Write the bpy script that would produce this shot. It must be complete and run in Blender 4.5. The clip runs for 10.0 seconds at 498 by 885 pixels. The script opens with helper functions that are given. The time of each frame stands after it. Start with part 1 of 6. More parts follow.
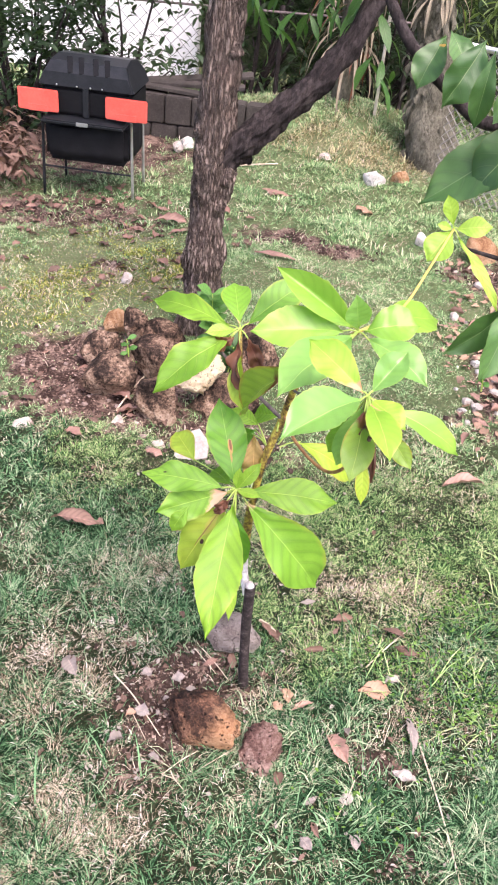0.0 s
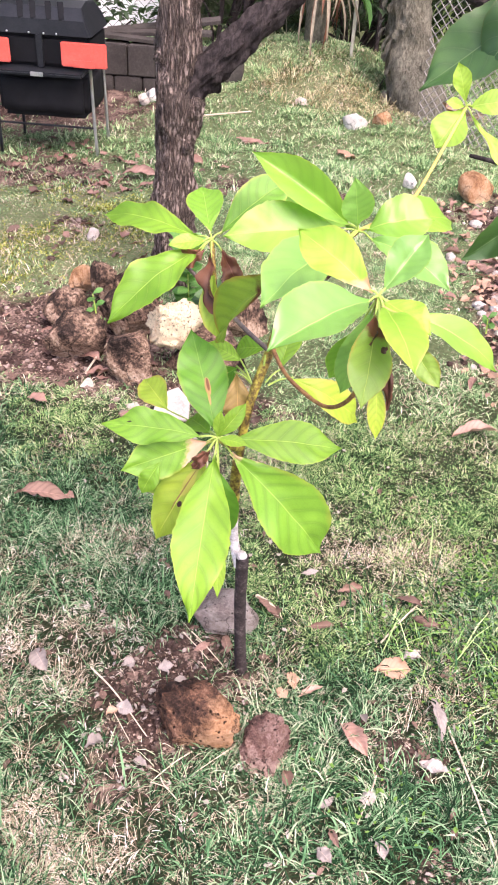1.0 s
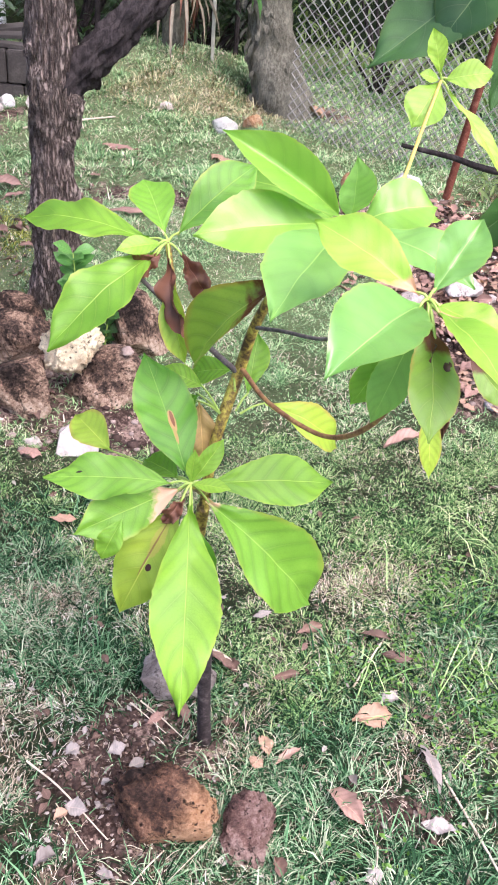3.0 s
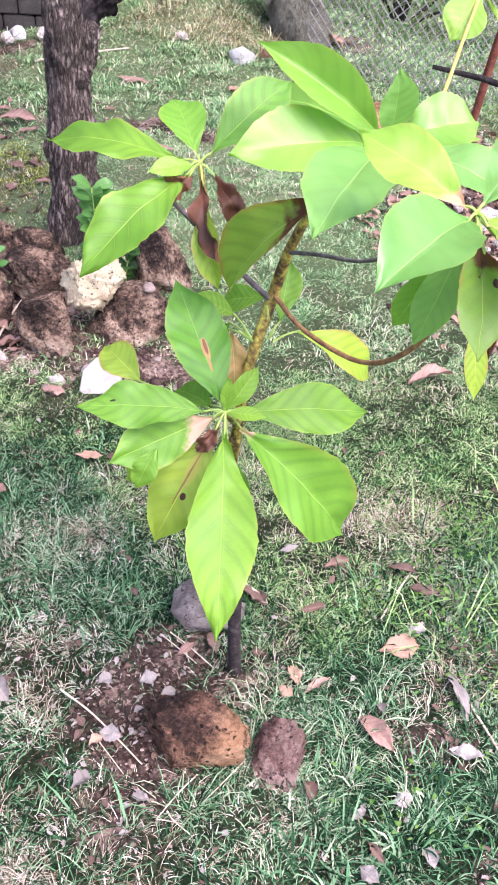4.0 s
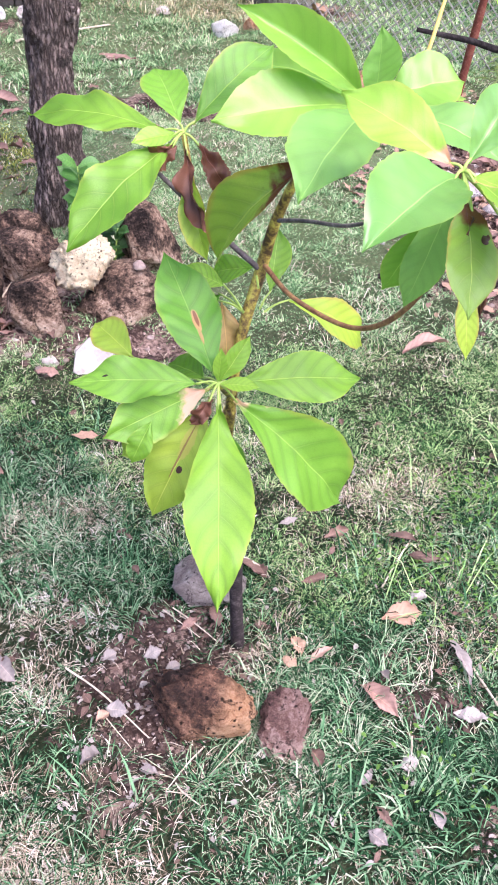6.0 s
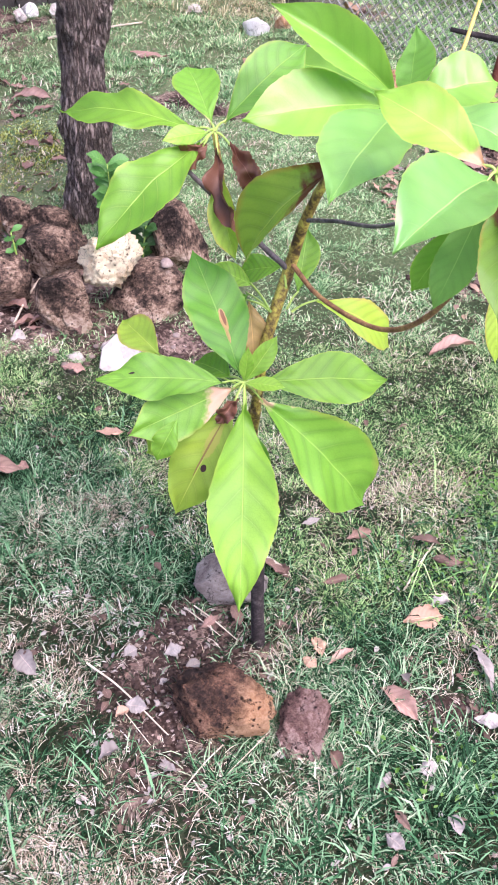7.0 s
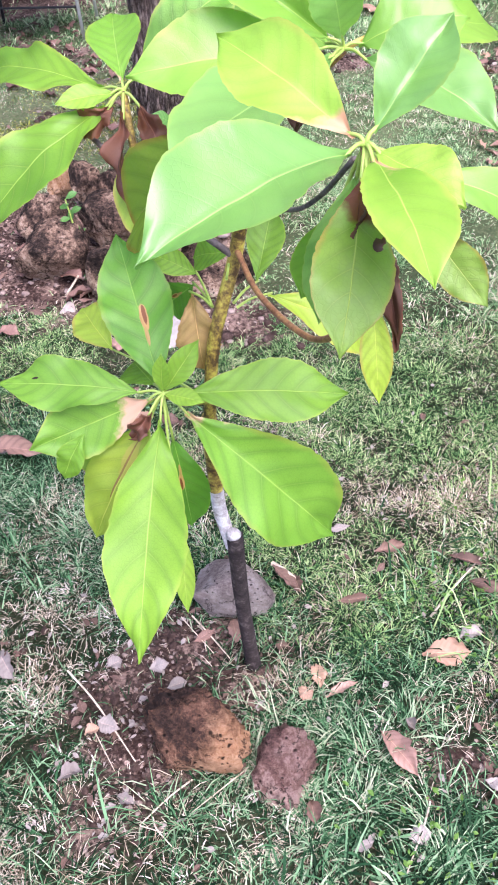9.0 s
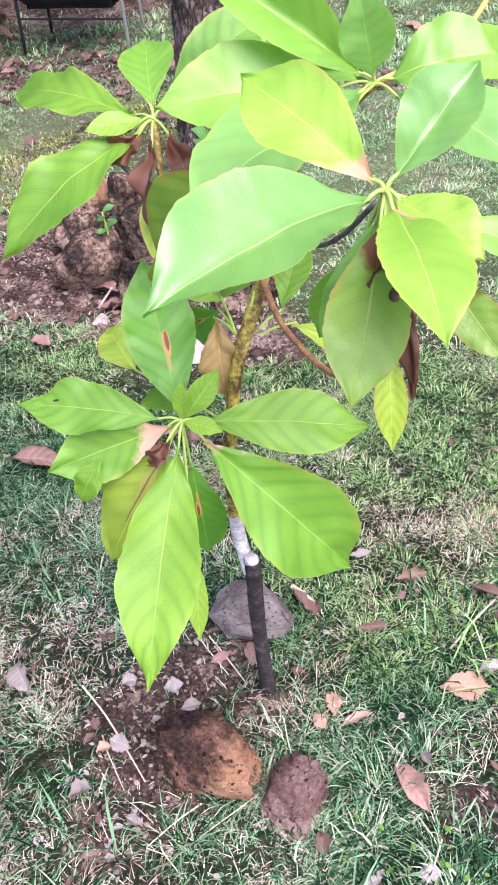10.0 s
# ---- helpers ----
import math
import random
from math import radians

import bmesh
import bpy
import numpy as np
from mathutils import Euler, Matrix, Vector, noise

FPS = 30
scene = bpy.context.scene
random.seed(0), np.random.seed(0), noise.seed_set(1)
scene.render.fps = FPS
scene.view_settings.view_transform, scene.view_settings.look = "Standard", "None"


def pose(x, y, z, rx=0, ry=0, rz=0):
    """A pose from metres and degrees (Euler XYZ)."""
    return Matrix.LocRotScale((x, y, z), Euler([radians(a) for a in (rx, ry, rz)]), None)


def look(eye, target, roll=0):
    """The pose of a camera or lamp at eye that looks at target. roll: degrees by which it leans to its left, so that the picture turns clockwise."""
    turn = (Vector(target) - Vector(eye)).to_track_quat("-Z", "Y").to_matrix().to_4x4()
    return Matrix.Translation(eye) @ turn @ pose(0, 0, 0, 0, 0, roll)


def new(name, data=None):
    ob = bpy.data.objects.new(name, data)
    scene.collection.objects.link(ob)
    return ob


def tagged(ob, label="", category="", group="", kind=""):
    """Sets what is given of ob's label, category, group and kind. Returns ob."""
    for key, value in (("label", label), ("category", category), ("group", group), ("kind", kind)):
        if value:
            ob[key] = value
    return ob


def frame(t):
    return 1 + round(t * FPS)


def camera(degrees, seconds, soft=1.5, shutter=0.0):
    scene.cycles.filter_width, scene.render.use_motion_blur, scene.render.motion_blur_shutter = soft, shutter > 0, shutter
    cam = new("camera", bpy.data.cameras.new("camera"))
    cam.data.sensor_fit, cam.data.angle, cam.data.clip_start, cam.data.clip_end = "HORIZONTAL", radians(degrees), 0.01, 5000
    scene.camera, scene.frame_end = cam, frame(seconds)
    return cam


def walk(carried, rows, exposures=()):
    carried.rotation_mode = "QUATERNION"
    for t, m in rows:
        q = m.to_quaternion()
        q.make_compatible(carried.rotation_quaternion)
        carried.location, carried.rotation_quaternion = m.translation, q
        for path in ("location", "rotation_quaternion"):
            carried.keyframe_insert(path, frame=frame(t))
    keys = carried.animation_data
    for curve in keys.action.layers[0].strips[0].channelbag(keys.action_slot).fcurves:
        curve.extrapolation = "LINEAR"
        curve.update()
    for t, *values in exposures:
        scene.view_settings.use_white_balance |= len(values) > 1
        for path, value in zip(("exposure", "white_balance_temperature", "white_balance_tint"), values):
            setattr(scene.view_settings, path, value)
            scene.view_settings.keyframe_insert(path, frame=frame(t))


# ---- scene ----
cam = camera(32.83, 10.0, 1.9)
PATH = [
    (0.0, (0.0626, -1.4895, 1.8577), (-0.0423, -0.1878, 0.9332), 5.95),
    (0.5, (0.0635, -1.6790, 1.8860), (-0.0099, -0.3724, 0.9656), 5.09),
    (0.8, (0.0422, -1.5823, 1.8604), (-0.0184, -0.3072, 0.8957), 4.04),
    (1.0, (0.0632, -1.2682, 1.6168), (-0.0189, 0.0118, 0.6604), 3.41),
    (1.2, (0.0647, -1.1053, 1.5403), (0.0014, 0.1724, 0.5792), 2.97),
    (1.5, (0.0661, -1.0716, 1.5260), (0.0610, 0.2498, 0.6239), 3.44),
    (2.0, (0.0243, -1.0832, 1.5626), (0.1353, 0.2821, 0.7356), 4.33),
    (2.5, (-0.0310, -1.0906, 1.5680), (0.1466, 0.2705, 0.7459), 5.16),
    (3.0, (-0.1101, -1.0451, 1.4926), (0.0608, 0.2505, 0.5695), 5.53),
    (3.2, (-0.1190, -1.0416, 1.4792), (0.0389, 0.2356, 0.5286), 5.18),
    (4.5, (-0.1536, -1.0504, 1.4561), (-0.0083, 0.1667, 0.4277), 4.55),
    (5.0, (-0.1716, -1.0422, 1.4423), (-0.0257, 0.1660, 0.4035), 3.79),
    (5.5, (-0.1621, -1.0552, 1.4539), (-0.0146, 0.1558, 0.4187), 3.11),
    (5.7, (-0.1457, -1.0529, 1.4553), (0.0059, 0.1545, 0.4164), 2.98),
    (6.8, (-0.1230, -1.0590, 1.4579), (-0.0044, 0.1523, 0.4194), 2.72),
    (7.0, (-0.1342, -1.0519, 1.4562), (-0.0291, 0.1574, 0.4138), 2.69),
    (7.5, (-0.1253, -1.0328, 1.4314), (-0.1015, 0.1733, 0.3803), 1.00),
    (8.0, (-0.0194, -0.9671, 1.4185), (-0.0569, 0.2205, 0.3470), -0.48),
    (8.5, (0.0983, -0.9048, 1.3985), (-0.0286, 0.2719, 0.3217), -3.14),
    (9.0, (0.1433, -0.8552, 1.3872), (-0.0314, 0.2968, 0.2906), -3.95),
    (9.5, (0.1770, -0.8488, 1.3974), (-0.0478, 0.3018, 0.3086), -4.32),
    (10.0, (0.1570, -0.8301, 1.3996), (-0.0791, 0.3245, 0.3174), -3.81),
]
walk(cam, [(t, look(eye, target, roll)) for t, eye, target, roll in PATH], [(0.0, 1.66, 6450, 22), (0.8, 1.76, 6550, 25), (2.5, 1.60, 6100, 18), (4.5, 1.66, 5750, 24), (10.0, 1.54, 5750, 24)])

# ---------------------------------------------------------------- light
world = bpy.data.worlds.new("sky")
scene.world = world
world.use_nodes = True
wn = world.node_tree
sky = wn.nodes.new("ShaderNodeTexSky")
sky.sky_type, sky.sun_disc = "NISHITA", False
sky.air_density, sky.dust_density, sky.ozone_density = 0.8, 4.0, 0.6
sky.sun_elevation, sky.sun_rotation = radians(59), radians(140)
wn.links.new(sky.outputs[0], wn.nodes["Background"].inputs[0])
wn.nodes["Background"].inputs[1].default_value = 0.15
sun = new("sun", bpy.data.lights.new("sun", "SUN"))
sun.data.energy, sun.data.angle, sun.data.color = 1.5, radians(50), (1.0, 0.95, 0.88)
sun.matrix_world = look((1.6, -1.9, 4.2), (0, 0, 0))


# ---------------------------------------------------------------- materials
def material(name):
    m = bpy.data.materials.new(name)
    m.use_nodes = True
    nt = m.node_tree
    return m, nt, nt.nodes["Principled BSDF"]


def node(nt, kind, props=None, **ins):
    n = nt.nodes.new(kind)
    props = props or {}
    if "operation" in props:
        n.operation = props["operation"]
    if "use_clamp" in props:
        n.use_clamp = props["use_clamp"]
    if "attribute_name" in props:
        n.attribute_name = props["attribute_name"]
    for k, v in ins.items():
        key = int(k[1:]) if k[0] == "i" and k[1:].isdigit() else k.replace("_", " ")
        if isinstance(v, bpy.types.NodeSocket):
            nt.links.new(v, n.inputs[key])
        else:
            n.inputs[key].default_value = v
    return n


def ramp(nt, fac, stops):
    n = nt.nodes.new("ShaderNodeValToRGB")
    els = n.color_ramp.elements
    while len(els) < len(stops):
        els.new(0.5)
    for e, (p, c) in zip(els, stops):
        e.position, e.color = p, (*c, 1)
    nt.links.new(fac, n.inputs[0])
    return n.outputs[0]


def fmath(nt, op, a, b=0.0, c=0.0, clamp=False):
    n = node(nt, "ShaderNodeMath", {"operation": op, "use_clamp": clamp}, i0=a, i1=b, i2=c)
    return n.outputs[0]


def mix(nt, fac, a, b, blend="MIX"):
    n = nt.nodes.new("ShaderNodeMix")
    n.data_type, n.blend_type = "RGBA", blend
    for idx, v in ((0, fac), (6, a), (7, b)):
        if isinstance(v, bpy.types.NodeSocket):
            nt.links.new(v, n.inputs[idx])
        else:
            n.inputs[idx].default_value = v if idx == 0 else (*v, 1)
    return n.outputs[2]


def noise_tex(nt, scale, detail=4.0, rough=0.55, vec=None, dist=0.0):
    n = node(nt, "ShaderNodeTexNoise", None, Scale=scale, Detail=detail, Roughness=rough, Distortion=dist)
    nt.links.new(vec if vec is not None else obj_coord(nt), n.inputs["Vector"])
    return n.outputs[0]


def obj_coord(nt):
    return nt.nodes.new("ShaderNodeTexCoord").outputs["Object"]


def bump(nt, bsdf, height, strength=0.5, distance=0.01):
    b = node(nt, "ShaderNodeBump", None, Strength=strength, Distance=distance, Height=height)
    nt.links.new(b.outputs[0], bsdf.inputs["Normal"])
    return b


def mottled(name, stops, scale=20.0, fine=120.0, rough=0.85, bump_d=0.004, metal=0.0, strength=0.6):
    m, nt, b = material(name)
    n1, n2 = noise_tex(nt, scale), noise_tex(nt, fine, 5, 0.65)
    f = fmath(nt, "MULTIPLY_ADD", n2, 0.45, fmath(nt, "MULTIPLY", n1, 0.6))
    nt.links.new(ramp(nt, f, stops), b.inputs["Base Color"])
    b.inputs["Roughness"].default_value, b.inputs["Metallic"].default_value = rough, metal
    b.inputs["Specular IOR Level"].default_value = 0.5 if rough < 0.8 else 0.15
    bump(nt, b, f, strength, bump_d)
    return m


def leaf_material(name, dark, light, edge, spot, edge_amount=0.2, spot_amount=0.0, trans=0.4, gloss=0.4, base_spot=0.0, tip_spot=0.0, vein_amount=1.0, marks=(), sheen=0.5):
    """u runs from stalk to tip, v across; midrib and side veins are paler and raised."""
    m, nt, b = material(name)
    uv = nt.nodes.new("ShaderNodeUVMap")
    sep = node(nt, "ShaderNodeSeparateXYZ", None, Vector=uv.outputs[0])
    u, v = sep.outputs[0], fmath(nt, "ABSOLUTE", fmath(nt, "MULTIPLY_ADD", sep.outputs[1], 2.0, -1.0))
    info = nt.nodes.new("ShaderNodeObjectInfo")
    rnd = info.outputs["Random"]
    n1, n2 = noise_tex(nt, 14.0), noise_tex(nt, 60.0, 3)
    broad = noise_tex(nt, 7.0, 2)
    f = fmath(nt, "ADD", fmath(nt, "MULTIPLY_ADD", broad, 0.55, fmath(nt, "MULTIPLY", n1, 0.45)), fmath(nt, "MULTIPLY_ADD", rnd, 0.4, -0.2))
    col = ramp(nt, f, [(0.2, dark), (0.75, light)])
    # side veins leave the midrib at a slant and bend towards the tip
    sweep = fmath(nt, "MULTIPLY", v, fmath(nt, "MULTIPLY_ADD", v, 0.55, 1.05))
    ph = fmath(nt, "SUBTRACT", fmath(nt, "MULTIPLY_ADD", broad, 0.5, fmath(nt, "MULTIPLY", u, 8.0)), sweep)
    vein = fmath(nt, "ABSOLUTE", fmath(nt, "SUBTRACT", fmath(nt, "FRACT", ph), 0.5))
    thin = fmath(nt, "SUBTRACT", 1.0, fmath(nt, "MULTIPLY", v, 0.75), clamp=True)
    side = fmath(nt, "MULTIPLY", fmath(nt, "SUBTRACT", 1.0, fmath(nt, "MULTIPLY", vein, 24.0), clamp=True), thin)
    rib = fmath(nt, "SUBTRACT", 1.0, fmath(nt, "MULTIPLY", v, fmath(nt, "MULTIPLY_ADD", u, 34.0, 16.0)), clamp=True)
    veins = fmath(nt, "MAXIMUM", rib, fmath(nt, "MULTIPLY", side, 0.30))
    # crease shade is painted where the blade sinks beside a vein; finely mottled between
    furrow_shade = fmath(nt, "POWER", fmath(nt, "SUBTRACT", 1.0, fmath(nt, "MULTIPLY", vein, 2.6), clamp=True), 2.0)
    col = mix(nt, fmath(nt, "MULTIPLY", fmath(nt, "MULTIPLY", furrow_shade, broad), 0.7 * vein_amount), col, tuple(c * 0.58 for c in dark))
    net = node(nt, "ShaderNodeTexVoronoi", None, Scale=260.0, Vector=obj_coord(nt))
    net.feature = "DISTANCE_TO_EDGE"
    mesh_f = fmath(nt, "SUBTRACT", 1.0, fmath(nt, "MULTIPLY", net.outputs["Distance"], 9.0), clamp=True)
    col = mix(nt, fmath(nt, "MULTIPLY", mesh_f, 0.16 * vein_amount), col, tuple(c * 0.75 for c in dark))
    pale = (min(1, light[0] * 1.35 + 0.10), min(1, light[1] * 1.15 + 0.08), light[2] + 0.08)
    col = mix(nt, fmath(nt, "MAXIMUM", fmath(nt, "MULTIPLY", rib, 0.75), fmath(nt, "MULTIPLY", side, 0.26 * vein_amount)), col, pale)
    # thin yellow rim, and yellowing that creeps in from it
    rim = fmath(nt, "MULTIPLY_ADD", n1, 0.5, v)
    line = fmath(nt, "MULTIPLY", fmath(nt, "SUBTRACT", v, 0.95), 14.0, clamp=True)
    creep = fmath(nt, "MULTIPLY", fmath(nt, "SUBTRACT", rim, 1.22 - edge_amount * 0.35), 3.0 if edge_amount else 0.0, clamp=True)
    col = mix(nt, fmath(nt, "MAXIMUM", creep, fmath(nt, "MULTIPLY", line, 0.6 if edge_amount else 0.0)), col, edge)
    if spot_amount:
        col = mix(nt, fmath(nt, "MULTIPLY", fmath(nt, "GREATER_THAN", noise_tex(nt, 22.0, 2), 0.78 - 0.2 * spot_amount), 0.9), col, spot)
    if base_spot:
        wander = fmath(nt, "MULTIPLY", noise_tex(nt, 32.0, 4), 0.45)
        near = fmath(nt, "MULTIPLY", fmath(nt, "SUBTRACT", base_spot + 0.22, fmath(nt, "ADD", wander, fmath(nt, "MULTIPLY_ADD", sep.outputs[1], 0.10, u))), 14.0, clamp=True)
        col = mix(nt, near, col, spot)
    for u0, v0, ru, rv, mc in marks:
        du = fmath(nt, "MULTIPLY", fmath(nt, "SUBTRACT", u, u0), 1.0 / ru)
        dv = fmath(nt, "MULTIPLY", fmath(nt, "SUBTRACT", sep.outputs[1], v0), 1.0 / rv)
        dd = fmath(nt, "ADD", fmath(nt, "MULTIPLY", du, du), fmath(nt, "MULTIPLY", dv, dv))
        dd = fmath(nt, "MULTIPLY_ADD", noise_tex(nt, 90.0, 3), 1.1, dd)
        col = mix(nt, fmath(nt, "MULTIPLY", fmath(nt, "SUBTRACT", 1.45, dd), 5.0, clamp=True), col, mc)
    if tip_spot:
        far = fmath(nt, "GREATER_THAN", fmath(nt, "MULTIPLY_ADD", n1, 0.3, u), 1.15 - tip_spot)
        col = mix(nt, far, col, spot)
    nt.links.new(col, b.inputs["Base Color"])
    b.inputs["Roughness"].default_value = gloss
    b.inputs["Specular IOR Level"].default_value = sheen
    h = fmath(nt, "ADD", fmath(nt, "MULTIPLY_ADD", n2, 0.35, fmath(nt, "MULTIPLY", mesh_f, -0.12)), fmath(nt, "MULTIPLY", veins, -0.8))
    bump(nt, b, h, 0.45 * vein_amount, 0.002)
    if trans:
        t = nt.nodes.new("ShaderNodeBsdfTranslucent")
        nt.links.new(mix(nt, 1.0, col, (0.85, 1.0, 0.4), "MULTIPLY"), t.inputs[0])
        ms = nt.nodes.new("ShaderNodeMixShader")
        ms.inputs[0].default_value = trans
        nt.links.new(b.outputs[0], ms.inputs[1])
        nt.links.new(t.outputs[0], ms.inputs[2])
        nt.links.new(ms.outputs[0], nt.nodes["Material Output"].inputs[0])
    return m


BURNT = (0.30, 0.11, 0.05)
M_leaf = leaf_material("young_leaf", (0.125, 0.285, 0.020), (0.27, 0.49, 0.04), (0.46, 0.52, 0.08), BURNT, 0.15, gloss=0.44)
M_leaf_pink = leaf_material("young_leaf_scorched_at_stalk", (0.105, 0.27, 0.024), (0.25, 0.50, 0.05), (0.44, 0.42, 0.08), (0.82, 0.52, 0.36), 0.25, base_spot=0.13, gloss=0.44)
# upper leaves: young leaf colours raised to paint in the stronger light there
M_leaf_top = leaf_material("young_leaf_lit_tone", (0.165, 0.37, 0.035), (0.33, 0.58, 0.08), (0.50, 0.52, 0.10), BURNT, 0.15, gloss=0.40, vein_amount=0.5, sheen=0.7)
M_leaf_top_pink = leaf_material("young_leaf_lit_tone_scorched_at_stalk", (0.19, 0.38, 0.03), (0.37, 0.60, 0.07), (0.54, 0.48, 0.10), (0.72, 0.40, 0.24), 0.25, base_spot=0.24, gloss=0.48, vein_amount=0.5)
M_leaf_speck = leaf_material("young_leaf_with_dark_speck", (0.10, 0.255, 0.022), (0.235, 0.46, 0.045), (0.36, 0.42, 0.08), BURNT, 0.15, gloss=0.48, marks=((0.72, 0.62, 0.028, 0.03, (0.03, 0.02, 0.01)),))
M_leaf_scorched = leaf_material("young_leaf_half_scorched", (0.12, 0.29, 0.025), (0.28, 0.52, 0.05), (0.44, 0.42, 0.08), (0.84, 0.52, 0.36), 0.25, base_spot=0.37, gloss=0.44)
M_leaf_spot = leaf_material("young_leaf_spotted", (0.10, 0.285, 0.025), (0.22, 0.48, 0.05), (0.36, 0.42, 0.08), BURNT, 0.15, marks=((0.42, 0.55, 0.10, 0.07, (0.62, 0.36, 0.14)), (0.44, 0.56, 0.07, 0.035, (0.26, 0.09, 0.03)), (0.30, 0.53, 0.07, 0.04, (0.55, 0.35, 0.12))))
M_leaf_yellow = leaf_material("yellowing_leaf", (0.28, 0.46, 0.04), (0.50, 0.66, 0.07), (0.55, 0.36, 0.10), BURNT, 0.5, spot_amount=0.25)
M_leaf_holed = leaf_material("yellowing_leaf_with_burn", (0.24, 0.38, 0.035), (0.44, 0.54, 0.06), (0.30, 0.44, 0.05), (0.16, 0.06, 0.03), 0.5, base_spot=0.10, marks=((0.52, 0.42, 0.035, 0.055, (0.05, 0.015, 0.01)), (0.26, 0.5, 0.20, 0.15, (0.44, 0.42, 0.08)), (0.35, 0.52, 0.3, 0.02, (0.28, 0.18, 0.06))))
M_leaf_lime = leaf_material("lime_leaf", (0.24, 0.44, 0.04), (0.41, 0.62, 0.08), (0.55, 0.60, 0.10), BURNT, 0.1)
# glossy leaf whose bluish green paints in the sky's reflection
M_leaf_blue = leaf_material("sky_tinted_shiny_leaf", (0.17, 0.38, 0.075), (0.33, 0.59, 0.14), (0.46, 0.54, 0.08), BURNT, 0.1, gloss=0.34, vein_amount=0.5, sheen=0.9)
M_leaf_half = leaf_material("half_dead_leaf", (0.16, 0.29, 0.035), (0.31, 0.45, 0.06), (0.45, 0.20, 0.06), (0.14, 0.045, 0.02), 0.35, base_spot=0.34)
M_leaf_dead = leaf_material("withered_leaf", (0.024, 0.009, 0.006), (0.19, 0.068, 0.032), (0.22, 0.08, 0.04), (0.16, 0.06, 0.03), 0.4, spot_amount=0.3, trans=0.1, gloss=0.6, vein_amount=0.4)
M_leaf_tan = leaf_material("tan_dry_leaf", (0.50, 0.30, 0.12), (0.70, 0.48, 0.22), (0.35, 0.16, 0.06), BURNT, 0.4, spot_amount=0.15, trans=0.35, gloss=0.6)
M_leaf_mature = leaf_material("mature_leaf", (0.034, 0.094, 0.024), (0.095, 0.205, 0.052), (0.12, 0.14, 0.03), (0.40, 0.24, 0.05), 0.1, spot_amount=0.08, trans=0.25, gloss=0.42, vein_amount=0.8)
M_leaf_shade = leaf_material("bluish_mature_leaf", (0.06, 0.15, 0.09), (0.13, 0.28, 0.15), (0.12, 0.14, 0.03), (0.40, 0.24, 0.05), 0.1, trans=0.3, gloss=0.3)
M_leaf_fresh = leaf_material("fresh_green_leaf", (0.22, 0.40, 0.04), (0.36, 0.58, 0.08), (0.4, 0.5, 0.1), BURNT, 0.1)
M_leaf_small = leaf_material("shrub_leaf", (0.028, 0.08, 0.02), (0.075, 0.18, 0.04), (0.15, 0.25, 0.05), BURNT, 0.0, gloss=0.4)
# shrub leaf darkened: the shade under the trees is part of its colour
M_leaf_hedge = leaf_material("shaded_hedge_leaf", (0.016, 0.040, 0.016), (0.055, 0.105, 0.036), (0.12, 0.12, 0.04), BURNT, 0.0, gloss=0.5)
M_litter = [leaf_material("fallen_leaf_" + n, d, l, e, (0.10, 0.04, 0.02), 0.4, spot_amount=0.3, trans=0.1, gloss=0.65) for n, d, l, e in (
    ("pink", (0.22, 0.115, 0.09), (0.48, 0.30, 0.235), (0.20, 0.09, 0.06)),
    ("brown", (0.10, 0.055, 0.04), (0.27, 0.16, 0.12), (0.08, 0.04, 0.03)),
    ("grey", (0.20, 0.165, 0.15), (0.42, 0.36, 0.33), (0.20, 0.14, 0.12)),
    ("orange", (0.34, 0.20, 0.13), (0.56, 0.37, 0.26), (0.26, 0.12, 0.07)))]


def grass_material(name, stops, trans=0.09):
    m, nt, b = material(name)
    geo = nt.nodes.new("ShaderNodeNewGeometry")
    f = fmath(nt, "ADD", fmath(nt, "MULTIPLY_ADD", noise_tex(nt, 2.2, 3), 0.6, fmath(nt, "MULTIPLY", noise_tex(nt, 11.0, 3), 0.55)), fmath(nt, "MULTIPLY_ADD", geo.outputs["Random Per Island"], 0.95, -0.57))
    col = ramp(nt, f, stops)
    nt.links.new(col, b.inputs["Base Color"])
    b.inputs["Roughness"].default_value = 0.6
    b.inputs["Specular IOR Level"].default_value = 0.08
    t = nt.nodes.new("ShaderNodeBsdfTranslucent")
    nt.links.new(col, t.inputs[0])
    ms = nt.nodes.new("ShaderNodeMixShader")
    ms.inputs[0].default_value = trans
    nt.links.new(b.outputs[0], ms.inputs[1])
    nt.links.new(t.outputs[0], ms.inputs[2])
    nt.links.new(ms.outputs[0], nt.nodes["Material Output"].inputs[0])
    return m


M_grass = grass_material("lawn_blades", [(0.08, (0.025, 0.075, 0.03)), (0.32, (0.08, 0.20, 0.08)), (0.55, (0.19, 0.35, 0.15)), (0.78, (0.33, 0.46, 0.23)), (1.0, (0.62, 0.59, 0.42))])
# the near-black lowest tones stand in for shade deep among the blades
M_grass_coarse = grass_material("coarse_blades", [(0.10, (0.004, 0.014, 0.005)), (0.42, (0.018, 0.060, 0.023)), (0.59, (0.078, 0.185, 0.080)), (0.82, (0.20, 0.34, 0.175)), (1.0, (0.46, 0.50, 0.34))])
M_grass_fine = grass_material("fine_blades", [(0.10, (0.008, 0.026, 0.008)), (0.38, (0.045, 0.120, 0.036)), (0.58, (0.19, 0.34, 0.11)), (0.80, (0.36, 0.49, 0.20)), (1.0, (0.58, 0.58, 0.34))])
